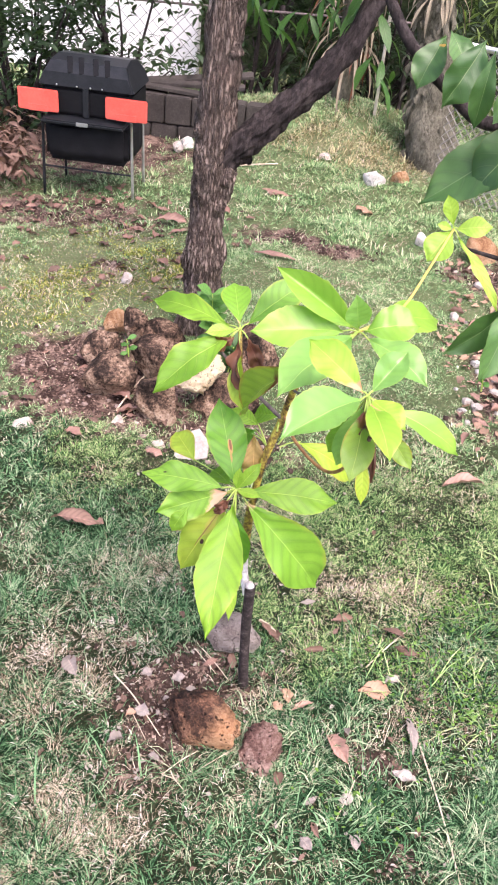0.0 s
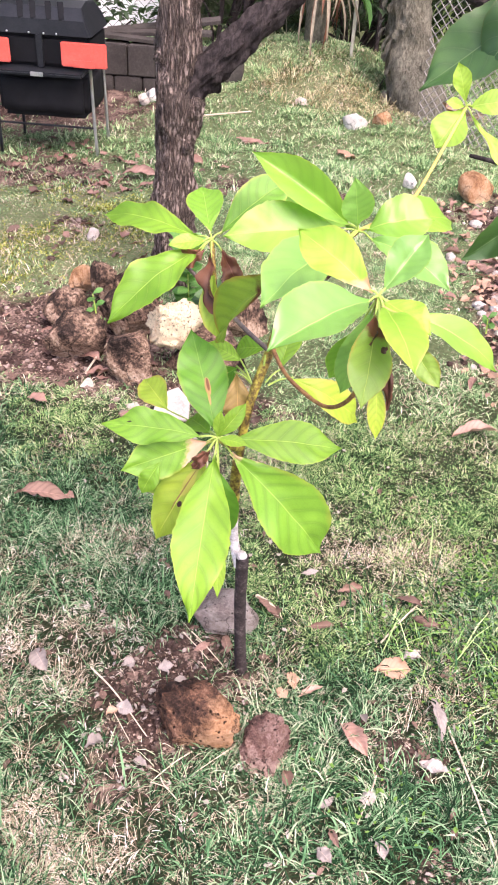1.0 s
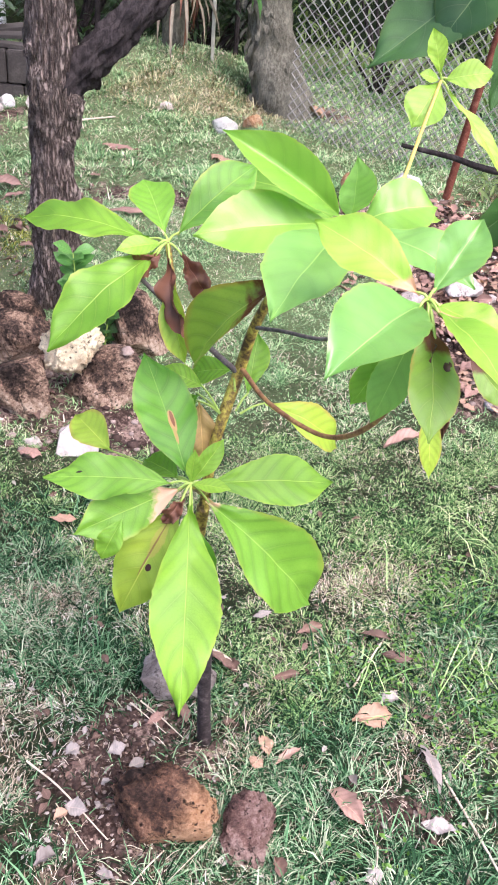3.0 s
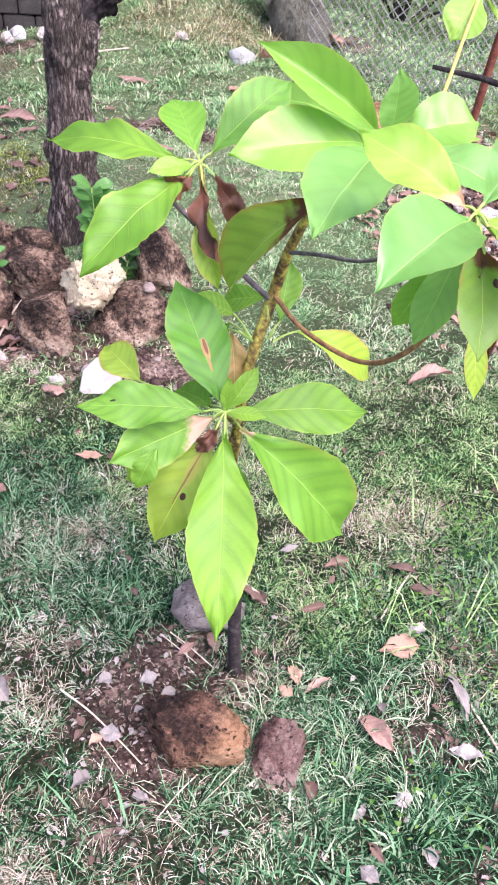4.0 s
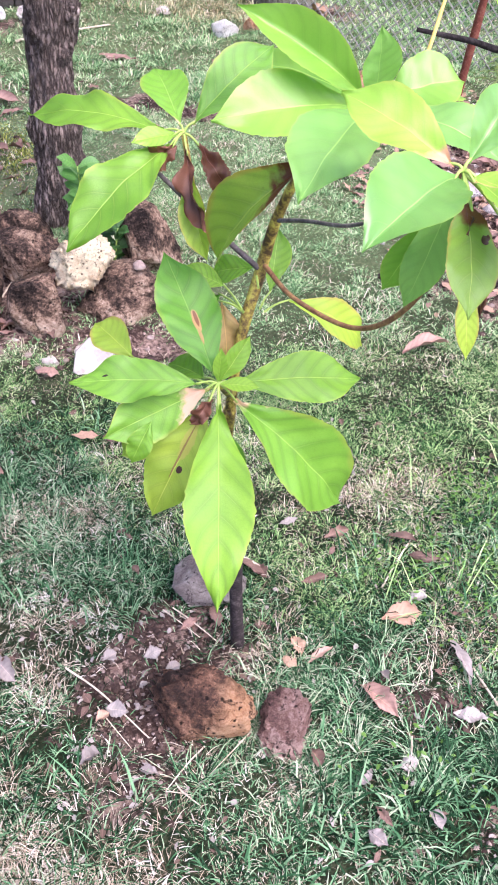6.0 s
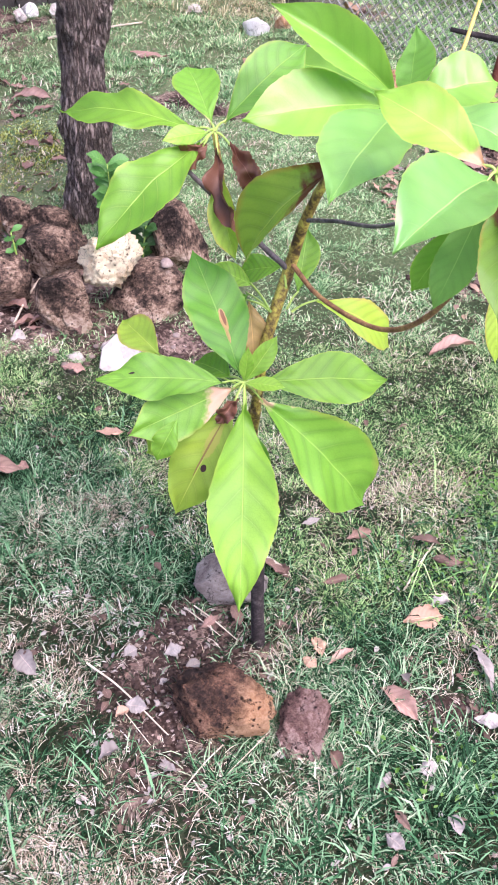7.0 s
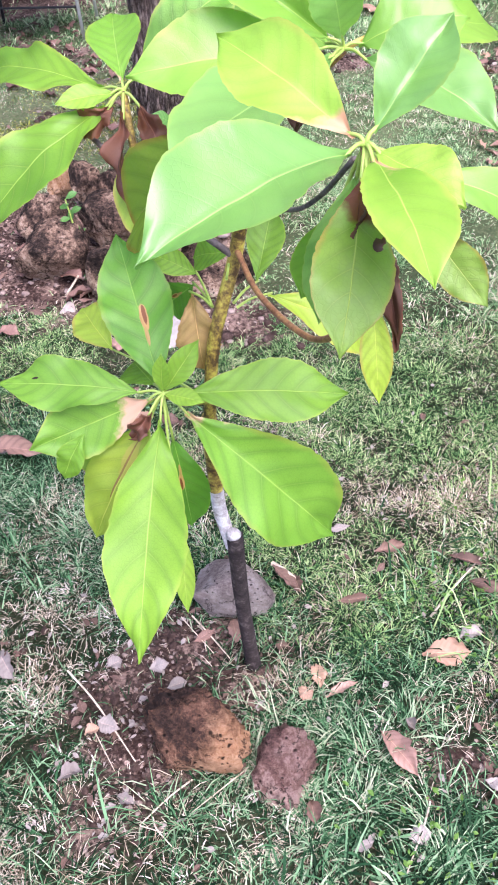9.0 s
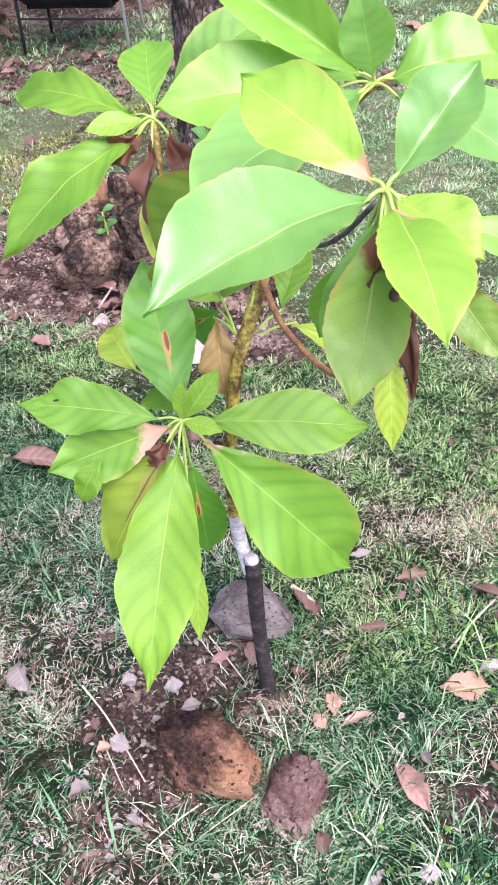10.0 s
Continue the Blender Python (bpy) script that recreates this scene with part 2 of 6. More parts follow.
M_grass_mid = grass_material("pale_lawn_blades", [(0.08, (0.06, 0.135, 0.048)), (0.32, (0.16, 0.29, 0.12)), (0.55, (0.28, 0.44, 0.20)), (0.78, (0.41, 0.54, 0.27)), (1.0, (0.68, 0.65, 0.45))])
# filler between the tufts, its green darkened as painted gap shade
M_grass_low = grass_material("low_growth_gap_shade", [(0.1, (0.006, 0.018, 0.007)), (0.5, (0.022, 0.065, 0.025)), (0.9, (0.08, 0.16, 0.06))], 0.08)
M_straw = grass_material("dry_blades", [(0.15, (0.12, 0.085, 0.055)), (0.5, (0.42, 0.335, 0.24)), (0.9, (0.76, 0.655, 0.53))], 0.15)
M_bleached = grass_material("bleached_blades", [(0.1, (0.30, 0.245, 0.20)), (0.5, (0.62, 0.54, 0.47)), (0.9, (0.84, 0.77, 0.71))], 0.15)

M_tan = grass_material("tan_dry_blades", [(0.15, (0.18, 0.15, 0.07)), (0.5, (0.42, 0.37, 0.20)), (0.9, (0.66, 0.60, 0.38))], 0.15)
M_moss = grass_material("yellow_moss", [(0.1, (0.05, 0.06, 0.012)), (0.4, (0.16, 0.18, 0.03)), (0.7, (0.34, 0.36, 0.06)), (0.95, (0.52, 0.52, 0.14))], 0.15)


def ground_material():
    m, nt, b = material("garden_soil")
    co = obj_coord(nt)
    big, mid, fine = noise_tex(nt, 1.3, 4), noise_tex(nt, 9.0, 5, 0.6), noise_tex(nt, 90.0, 5, 0.7)
    soil = ramp(nt, fmath(nt, "MULTIPLY_ADD", fine, 0.6, fmath(nt, "MULTIPLY", mid, 0.5)),
                [(0.34, (0.008, 0.005, 0.004)), (0.52, (0.052, 0.031, 0.025)), (0.68, (0.34, 0.235, 0.19))])
    # near-black on purpose: shade between the blades is put into the turf colour
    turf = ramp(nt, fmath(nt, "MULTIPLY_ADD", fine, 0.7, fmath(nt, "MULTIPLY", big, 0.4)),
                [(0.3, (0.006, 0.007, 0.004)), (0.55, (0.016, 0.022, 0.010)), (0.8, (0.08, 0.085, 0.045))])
    lighter = ramp(nt, fmath(nt, "MULTIPLY_ADD", fine, 0.7, fmath(nt, "MULTIPLY", big, 0.4)),
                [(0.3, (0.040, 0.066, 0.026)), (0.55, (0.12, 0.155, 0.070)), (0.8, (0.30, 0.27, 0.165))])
    # this painted gap shade eases off towards the back, into a lighter thatch
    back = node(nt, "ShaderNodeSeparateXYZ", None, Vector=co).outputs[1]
    turf = mix(nt, fmath(nt, "MULTIPLY_ADD", mid, 0.5, fmath(nt, "MULTIPLY_ADD", back, 0.9, -1.0), clamp=True), turf, lighter)
    at = node(nt, "ShaderNodeAttribute", {"attribute_name": "bare"})
    edge = fmath(nt, "MULTIPLY_ADD", mid, 0.9, fmath(nt, "SUBTRACT", at.outputs["Fac"], 0.95))
    fac = fmath(nt, "MULTIPLY", edge, 4.0, clamp=True)
    vor = node(nt, "ShaderNodeTexVoronoi", None, Scale=70.0, Vector=co)
    chips = fmath(nt, "LESS_THAN", vor.outputs["Distance"], 0.28)
    keep = fmath(nt, "GREATER_THAN", node(nt, "ShaderNodeSeparateColor", None, Color=vor.outputs["Color"]).outputs[0], 0.80)
    soil = mix(nt, fmath(nt, "MULTIPLY", fmath(nt, "MULTIPLY", chips, keep), 0.8), soil, (0.50, 0.36, 0.30))
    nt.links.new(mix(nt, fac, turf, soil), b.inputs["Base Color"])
    b.inputs["Roughness"].default_value = 0.95
    b.inputs["Specular IOR Level"].default_value = 0.08
    bump(nt, b, fmath(nt, "ADD", fine, fmath(nt, "MULTIPLY", mid, 0.6)), 0.9, 0.012)
    return m


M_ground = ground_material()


def rock_material(name, stops, scale=9.0, pits=0.0, broken=None, bump_d=0.012):
    m, nt, b = material(name)
    co = obj_coord(nt)
    n1, n2, n3 = noise_tex(nt, scale, 6, 0.65, None, 0.4), noise_tex(nt, scale * 12, 7, 0.8), noise_tex(nt, scale * 0.5, 3, 0.6, None, 0.8)
    f = fmath(nt, "MULTIPLY_ADD", n2, 0.35, fmath(nt, "MULTIPLY_ADD", n3, 0.45, fmath(nt, "MULTIPLY", n1, 0.30)))
    f = fmath(nt, "MULTIPLY_ADD", f, 2.0, -0.55)
    col = ramp(nt, f, stops)
    h = fmath(nt, "MULTIPLY_ADD", n2, 0.9, f)
    if broken:
        way, off, fresh = broken
        dp = node(nt, "ShaderNodeVectorMath", {"operation": "DOT_PRODUCT"}, i0=co, i1=way)
        edge = fmath(nt, "MULTIPLY_ADD", n3, 0.16, fmath(nt, "MULTIPLY_ADD", n1, 0.16, fmath(nt, "MULTIPLY_ADD", n2, 0.05, fmath(nt, "SUBTRACT", dp.outputs["Value"], off + 0.185))))
        col = mix(nt, fmath(nt, "MULTIPLY", edge, 18.0, clamp=True), col, ramp(nt, fmath(nt, "MULTIPLY_ADD", n2, 0.5, fmath(nt, "MULTIPLY", n1, 0.5)), fresh))
    if pits:
        warp = node(nt, "ShaderNodeVectorMath", {"operation": "ADD"}, i0=co)
        jit = node(nt, "ShaderNodeTexNoise", None, Scale=pits * 0.9, Detail=3.0, Vector=co)
        sc = node(nt, "ShaderNodeVectorMath", {"operation": "SCALE"}, i0=jit.outputs[1])
        sc.inputs["Scale"].default_value = 0.6 / pits
        nt.links.new(sc.outputs[0], warp.inputs[1])
        vor = node(nt, "ShaderNodeTexVoronoi", None, Scale=pits, Vector=warp.outputs[0])
        sepc = node(nt, "ShaderNodeSeparateColor", None, Color=vor.outputs["Color"])
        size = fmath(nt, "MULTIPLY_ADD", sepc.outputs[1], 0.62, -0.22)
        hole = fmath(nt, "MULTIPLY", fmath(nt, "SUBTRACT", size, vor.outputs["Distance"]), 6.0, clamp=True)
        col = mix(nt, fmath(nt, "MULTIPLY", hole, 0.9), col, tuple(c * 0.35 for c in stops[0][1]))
        h = fmath(nt, "SUBTRACT", h, hole)
    wv = node(nt, "ShaderNodeVectorMath", {"operation": "ADD"}, i0=co)
    jv = node(nt, "ShaderNodeTexNoise", None, Scale=scale * 2.5, Detail=5.0, Roughness=0.7, Vector=co)
    js = node(nt, "ShaderNodeVectorMath", {"operation": "SCALE"}, i0=jv.outputs[1])
    js.inputs["Scale"].default_value = 0.5 / scale
    nt.links.new(js.outputs[0], wv.inputs[1])
    ve = node(nt, "ShaderNodeTexVoronoi", None, Scale=scale * 1.6, Vector=wv.outputs[0])
    ve.feature = "DISTANCE_TO_EDGE"
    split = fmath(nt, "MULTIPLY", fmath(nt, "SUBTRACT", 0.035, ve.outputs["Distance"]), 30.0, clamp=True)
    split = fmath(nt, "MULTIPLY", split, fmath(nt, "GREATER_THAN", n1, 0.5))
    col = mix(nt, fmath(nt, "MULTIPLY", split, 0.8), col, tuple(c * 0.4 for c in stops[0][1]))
    h = fmath(nt, "SUBTRACT", h, fmath(nt, "MULTIPLY", split, 0.7))
    nt.links.new(col, b.inputs["Base Color"])
    b.inputs["Roughness"].default_value = 0.88
    b.inputs["Specular IOR Level"].default_value = 0.15
    bump(nt, b, h, 1.0, bump_d)
    return m


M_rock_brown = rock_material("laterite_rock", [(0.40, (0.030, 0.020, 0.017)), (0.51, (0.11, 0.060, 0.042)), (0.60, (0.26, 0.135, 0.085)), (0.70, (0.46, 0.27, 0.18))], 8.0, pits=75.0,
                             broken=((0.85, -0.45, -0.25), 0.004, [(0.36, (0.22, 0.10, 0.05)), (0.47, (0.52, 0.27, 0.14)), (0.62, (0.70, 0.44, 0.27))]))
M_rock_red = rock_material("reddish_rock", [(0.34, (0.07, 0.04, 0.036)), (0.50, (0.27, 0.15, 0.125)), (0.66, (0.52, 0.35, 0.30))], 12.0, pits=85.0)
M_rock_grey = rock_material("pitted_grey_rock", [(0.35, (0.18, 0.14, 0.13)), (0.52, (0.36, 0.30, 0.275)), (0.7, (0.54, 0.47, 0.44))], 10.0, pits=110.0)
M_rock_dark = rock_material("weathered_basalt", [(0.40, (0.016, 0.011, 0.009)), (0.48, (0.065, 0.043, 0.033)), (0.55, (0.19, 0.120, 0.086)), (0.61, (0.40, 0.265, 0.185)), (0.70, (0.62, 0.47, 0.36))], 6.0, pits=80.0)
M_coral = rock_material("pale_coral_limestone", [(0.22, (0.30, 0.15, 0.07)), (0.37, (0.78, 0.55, 0.33)), (0.54, (0.92, 0.76, 0.52))], 30.0, pits=80.0, bump_d=0.006)
M_rock_pale = rock_material("pale_stone", [(0.33, (0.40, 0.31, 0.27)), (0.46, (0.68, 0.57, 0.51)), (0.66, (0.84, 0.77, 0.71))], 8.0)
M_rock_white = rock_material("white_stone", [(0.30, (0.55, 0.48, 0.43)), (0.45, (0.80, 0.74, 0.69)), (0.66, (0.90, 0.86, 0.82))], 8.0)
M_rock_orange = rock_material("orange_stone", [(0.35, (0.22, 0.10, 0.05)), (0.5, (0.50, 0.27, 0.14)), (0.7, (0.70, 0.48, 0.32))], 10.0)


def bark_material(name, stops, sx=70.0, sz=9.0, bump_d=0.012, plates=0.0):
    m, nt, b = material(name)
    mp = node(nt, "ShaderNodeMapping", None, Vector=obj_coord(nt), Scale=(sx, sx, sz))
    n1 = noise_tex(nt, 1.0, 5, 0.6, mp.outputs[0], 0.6)
    n2 = noise_tex(nt, 5.0, 3)
    n3 = noise_tex(nt, 160.0, 3)
    f = fmath(nt, "MULTIPLY_ADD", n2, 0.35, fmath(nt, "MULTIPLY_ADD", n3, 0.2, fmath(nt, "MULTIPLY", n1, 0.6)))
    col = ramp(nt, f, stops)
    if plates:
        wob = node(nt, "ShaderNodeMapping", None, Vector=obj_coord(nt), Scale=(plates, plates, plates * 0.23))
        shift = node(nt, "ShaderNodeVectorMath", None, i0=wob.outputs[0])
        jit = node(nt, "ShaderNodeTexNoise", None, Scale=0.9, Detail=5.0, Roughness=0.7, Vector=wob.outputs[0])
        big = node(nt, "ShaderNodeVectorMath", {"operation": "SCALE"}, i0=jit.outputs[1])
        big.inputs["Scale"].default_value = 2.4
        nt.links.new(big.outputs[0], shift.inputs[1])
        vor = node(nt, "ShaderNodeTexVoronoi", None, Scale=1.0, Vector=shift.outputs[0])
        vor.feature = "DISTANCE_TO_EDGE"
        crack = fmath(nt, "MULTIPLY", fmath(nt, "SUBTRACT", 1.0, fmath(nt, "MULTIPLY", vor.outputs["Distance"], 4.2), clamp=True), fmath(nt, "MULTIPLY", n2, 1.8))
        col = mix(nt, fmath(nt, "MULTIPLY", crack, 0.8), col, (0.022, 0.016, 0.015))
        f = fmath(nt, "SUBTRACT", f, fmath(nt, "MULTIPLY", crack, 0.8))
    nt.links.new(col, b.inputs["Base Color"])
    b.inputs["Roughness"].default_value = 0.92
    b.inputs["Specular IOR Level"].default_value = 0.12
    bump(nt, b, f, 1.0, bump_d)
    return m


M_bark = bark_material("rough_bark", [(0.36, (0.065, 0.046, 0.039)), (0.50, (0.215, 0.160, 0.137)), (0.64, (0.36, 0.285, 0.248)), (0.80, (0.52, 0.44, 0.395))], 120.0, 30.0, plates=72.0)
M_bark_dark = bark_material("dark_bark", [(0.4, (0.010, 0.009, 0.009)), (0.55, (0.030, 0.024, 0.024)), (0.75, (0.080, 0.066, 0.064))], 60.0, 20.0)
M_stem_dark = mottled("dark_woody_stem", [(0.3, (0.012, 0.010, 0.010)), (0.55, (0.04, 0.031, 0.030)), (0.75, (0.14, 0.11, 0.105))], 60, 260, 0.85, 0.003)
M_stem_pale = mottled("pale_sealed_stem", [(0.3, (0.16, 0.11, 0.10)), (0.48, (0.50, 0.43, 0.42)), (0.62, (0.80, 0.76, 0.76))], 70, 260, 0.7, 0.001)
M_stem_green = mottled("mottled_green_stem", [(0.44, (0.07, 0.035, 0.015)), (0.53, (0.28, 0.19, 0.04)), (0.62, (0.55, 0.46, 0.08))], 45, 200, 0.55, 0.001)
M_stem_red = mottled("reddish_stem", [(0.35, (0.12, 0.045, 0.02)), (0.55, (0.30, 0.14, 0.06)), (0.75, (0.50, 0.32, 0.10))], 60, 240, 0.6, 0.001)
M_twig = mottled("grey_twig", [(0.35, (0.06, 0.05, 0.05)), (0.55, (0.16, 0.13, 0.13)), (0.75, (0.32, 0.27, 0.26))], 50, 220, 0.8, 0.001)
M_petiole = mottled("yellow_green_stalk", [(0.3, (0.22, 0.36, 0.05)), (0.7, (0.44, 0.54, 0.12))], 60, 200, 0.45, 0.0005)
M_shoot = mottled("yellow_orange_shoot", [(0.3, (0.46, 0.30, 0.05)), (0.7, (0.60, 0.48, 0.12))], 60, 200, 0.5, 0.0005)
M_dry_stick = mottled("dry_straw_stick", [(0.3, (0.36, 0.27, 0.19)), (0.7, (0.70, 0.60, 0.48))], 40, 200, 0.8, 0.001)
M_black = mottled("black_enamel", [(0.3, (0.010, 0.011, 0.013)), (0.7, (0.028, 0.03, 0.034))], 12, 150, 0.38, 0.0004)
M_cloth = mottled("black_cover", [(0.3, (0.006, 0.006, 0.007)), (0.7, (0.016, 0.016, 0.018))], 8, 200, 0.85, 0.002)
for m_ in (M_black, M_cloth):
    m_.node_tree.nodes["Principled BSDF"].inputs["Specular IOR Level"].default_value = 0.15
M_red = mottled("faded_red_plastic", [(0.3, (0.72, 0.09, 0.06)), (0.7, (0.86, 0.16, 0.12))], 6, 90, 0.5, 0.0006)
M_chrome = mottled("galvanised_steel", [(0.3, (0.40, 0.41, 0.42)), (0.7, (0.66, 0.66, 0.66))], 30, 200, 0.42, 0.0005, 0.85)
M_wire = mottled("weathered_wire", [(0.3, (0.22, 0.20, 0.19)), (0.7, (0.40, 0.37, 0.35))], 30, 200, 0.6, 0.0005, 0.2)
M_rust = mottled("flaking_rust", [(0.3, (0.07, 0.024, 0.016)), (0.55, (0.17, 0.055, 0.036)), (0.8, (0.30, 0.15, 0.105))], 30, 150, 0.85, 0.003)
# far foliage with its shade painted in as near-black green
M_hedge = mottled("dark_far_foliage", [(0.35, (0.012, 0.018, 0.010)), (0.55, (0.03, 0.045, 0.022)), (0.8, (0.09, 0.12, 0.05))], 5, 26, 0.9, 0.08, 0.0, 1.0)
M_leaf_grassy = leaf_material("strappy_leaf", (0.12, 0.20, 0.06), (0.32, 0.40, 0.16), (0.4, 0.4, 0.2), BURNT, 0.1)
M_leaf_weed = leaf_material("weed_leaf", (0.07, 0.19, 0.03), (0.24, 0.40, 0.07), (0.3, 0.4, 0.1), BURNT, 0.0, gloss=0.5, vein_amount=0.3)
M_leaf_seed = leaf_material("seedling_leaf", (0.07, 0.20, 0.04), (0.16, 0.36, 0.08), (0.2, 0.3, 0.08), BURNT, 0.0, gloss=0.35)
M_clod = mottled("soil_clod", [(0.3, (0.018, 0.011, 0.009)), (0.55, (0.06, 0.037, 0.03)), (0.8, (0.20, 0.14, 0.115))], 30, 200, 0.95, 0.002)
M_pebble = mottled("dull_pebble", [(0.3, (0.14, 0.10, 0.085)), (0.55, (0.28, 0.21, 0.18)), (0.8, (0.46, 0.38, 0.33))], 30, 200, 0.9, 0.001)
M_concrete = mottled("old_concrete_block", [(0.3, (0.035, 0.03, 0.027)), (0.55, (0.066, 0.057, 0.052)), (0.8, (0.13, 0.113, 0.102))], 7, 90, 0.92, 0.004)
M_white_wall = mottled("white_painted_wall", [(0.25, (0.62, 0.62, 0.66)), (0.6, (0.80, 0.80, 0.82))], 2.5, 60, 0.8, 0.001)
M_white_shard = mottled("white_glazed_shard", [(0.25, (0.20, 0.15, 0.125)), (0.45, (0.33, 0.285, 0.255)), (0.65, (0.42, 0.375, 0.345))], 30, 120, 0.6, 0.001)
M_pole = mottled("bleached_bamboo", [(0.3, (0.40, 0.36, 0.28)), (0.7, (0.70, 0.66, 0.56))], 25, 160, 0.7, 0.001)
M_palm = bark_material("palm_trunk_fibre", [(0.34, (0.035, 0.032, 0.024)), (0.50, (0.090, 0.084, 0.064)), (0.70, (0.20, 0.185, 0.145))], 60.0, 26.0, 0.03)
M_palm_leaf = mottled("dry_palm_frond", [(0.3, (0.13, 0.10, 0.07)), (0.7, (0.36, 0.30, 0.21))], 12, 120, 0.7, 0.001)


# ---------------------------------------------------------------- building helpers
def mesh_object(name, mesh, mat, parent=None, label=""):
    ob = new(name, mesh)
    mesh.materials.append(mat)
    if parent is not None:
        ob.parent = parent
        off = parent.location.copy()
        if parent.parent is not None:
            off = off * 0
        ob.matrix_parent_inverse = Matrix.Translation(-off)
    if label:
        ob["label"] = label
    return ob


def part(name, bm, mat, parent=None, label="", smooth=True):
    me = bpy.data.meshes.new(name)
    bm.to_mesh(me)
    bm.free()
    if smooth:
        me.polygons.foreach_set("use_smooth", [True] * len(me.polygons))
    return mesh_object(name, me, mat, parent, label)


def raw_mesh(name, verts, faces, mat, parent=None, label="", smooth=True, uvs=None):
    me = bpy.data.meshes.new(name)
    verts, faces = np.asarray(verts, np.float32), np.asarray(faces, np.int32)
    n, k = faces.shape
    me.vertices.add(len(verts))
    me.vertices.foreach_set("co", verts.ravel())
    me.loops.add(n * k)
    me.loops.foreach_set("vertex_index", faces.ravel())
    me.polygons.add(n)
    me.polygons.foreach_set("loop_start", np.arange(0, n * k, k, dtype=np.int32))
    me.polygons.foreach_set("loop_total", np.full(n, k, np.int32))
    if uvs is not None:
        layer = me.uv_layers.new(name="UVMap")
        layer.data.foreach_set("uv", np.asarray(uvs, np.float32)[faces.ravel()].ravel())
    me.update(calc_edges=True)
    me.validate()
    if smooth:
        me.polygons.foreach_set("use_smooth", np.ones(n, bool))
    return mesh_object(name, me, mat, parent, label)


def thing(name, at, label, category, group="", kind=""):
    ob = new(name)
    ob.empty_display_size = 0.1
    ob.location = at
    return tagged(ob, label, category, group, kind)


def smooth_path(points, steps=8):
    """Catmull-Rom through the points."""
    p = [Vector(q) for q in points]
    p = [p[0] * 2 - p[1]] + p + [p[-1] * 2 - p[-2]]
    out = []
    for i in range(1, len(p) - 2):
        a, b, c, d = p[i - 1:i + 3]
        for k in range(steps):
            t = k / steps
            out.append(0.5 * ((2 * b) + (c - a) * t + (2 * a - 5 * b + 4 * c - d) * t * t + (3 * b - a - 3 * c + d) * t ** 3))
    out.append(p[-2])
    return out


def tube_arrays(points, radii, seg=10, steps=8, ridge=0.0, lumps=0.0, seed=0, cap=True):
    pts = smooth_path(points, steps)
    rr = np.interp(np.linspace(0, 1, len(pts)), np.linspace(0, 1, len(radii)), radii)
    verts, faces = [], []
    ref = Vector((0.31, 0.95, 0.05))
    for i, p in enumerate(pts):
        t = (pts[min(i + 1, len(pts) - 1)] - pts[max(i - 1, 0)]).normalized()
        s = t.cross(ref)
        if s.length < 1e-3:
            s = t.cross(Vector((1, 0, 0)))
        s.normalize()
        w = s.cross(t)
        for k in range(seg):
            a = 2 * math.pi * k / seg
            d = s * math.cos(a) + w * math.sin(a)
            r = rr[i]
            if lumps:
                r *= 1 + lumps * noise.noise(Vector((d.x * 1.2 + seed, d.y * 1.2, p.z * 5 + p.x * 5)))
            if ridge:
                q = Vector((d.x * 9 + seed, d.y * 9, (p.z + p.x) * 7))
                r *= 1 + ridge * (abs(noise.noise(q)) * 2 - 0.5) + ridge * 0.6 * noise.noise(q * 2.7)
            verts.append(p + d * r)
    n = len(pts)
    for i in range(n - 1):
        for k in range(seg):
            a, b = i * seg + k, i * seg + (k + 1) % seg
            faces.append((a, b, b + seg, a + seg))
    if cap:
        for i, c in ((0, pts[0]), (n - 1, pts[-1])):
            verts.append(c)
            m = len(verts) - 1
            for k in range(seg):
                a, b = i * seg + k, i * seg + (k + 1) % seg
                faces.append((a, b, m, m))
    return [tuple(v) for v in verts], faces


def tube(name, points, radii, mat, parent=None, label="", seg=10, steps=8, ridge=0.0, lumps=0.0, seed=0):
    v, f = tube_arrays(points, radii, seg, steps, ridge, lumps, seed)
    me = bpy.data.meshes.new(name)
    me.from_pydata(v, [], [tuple(dict.fromkeys(q)) for q in f])
    me.polygons.foreach_set("use_smooth", [True] * len(me.polygons))
    me.update()
    return mesh_object(name, me, mat, parent, label)


def box_bm(bm, lo, hi, bevel=0.0, m=None):
    lo, hi = Vector(lo), Vector(hi)
    r = bmesh.ops.create_cube(bm, size=1.0, matrix=Matrix.LocRotScale((lo + hi) / 2, None, hi - lo))
    if bevel:
        edges = list({e for v in r["verts"] for e in v.link_edges})
        r2 = bmesh.ops.bevel(bm, geom=edges, offset=bevel, segments=2, affect="EDGES")
        vs = list({v for f in r2["faces"] for v in f.verts} | {v for v in r["verts"] if v.is_valid})
    else:
        vs = r["verts"]
    if m is not None:
        bmesh.ops.transform(bm, matrix=m, verts=vs)
    return vs


LEAF_N, LEAF_M = 54, 12


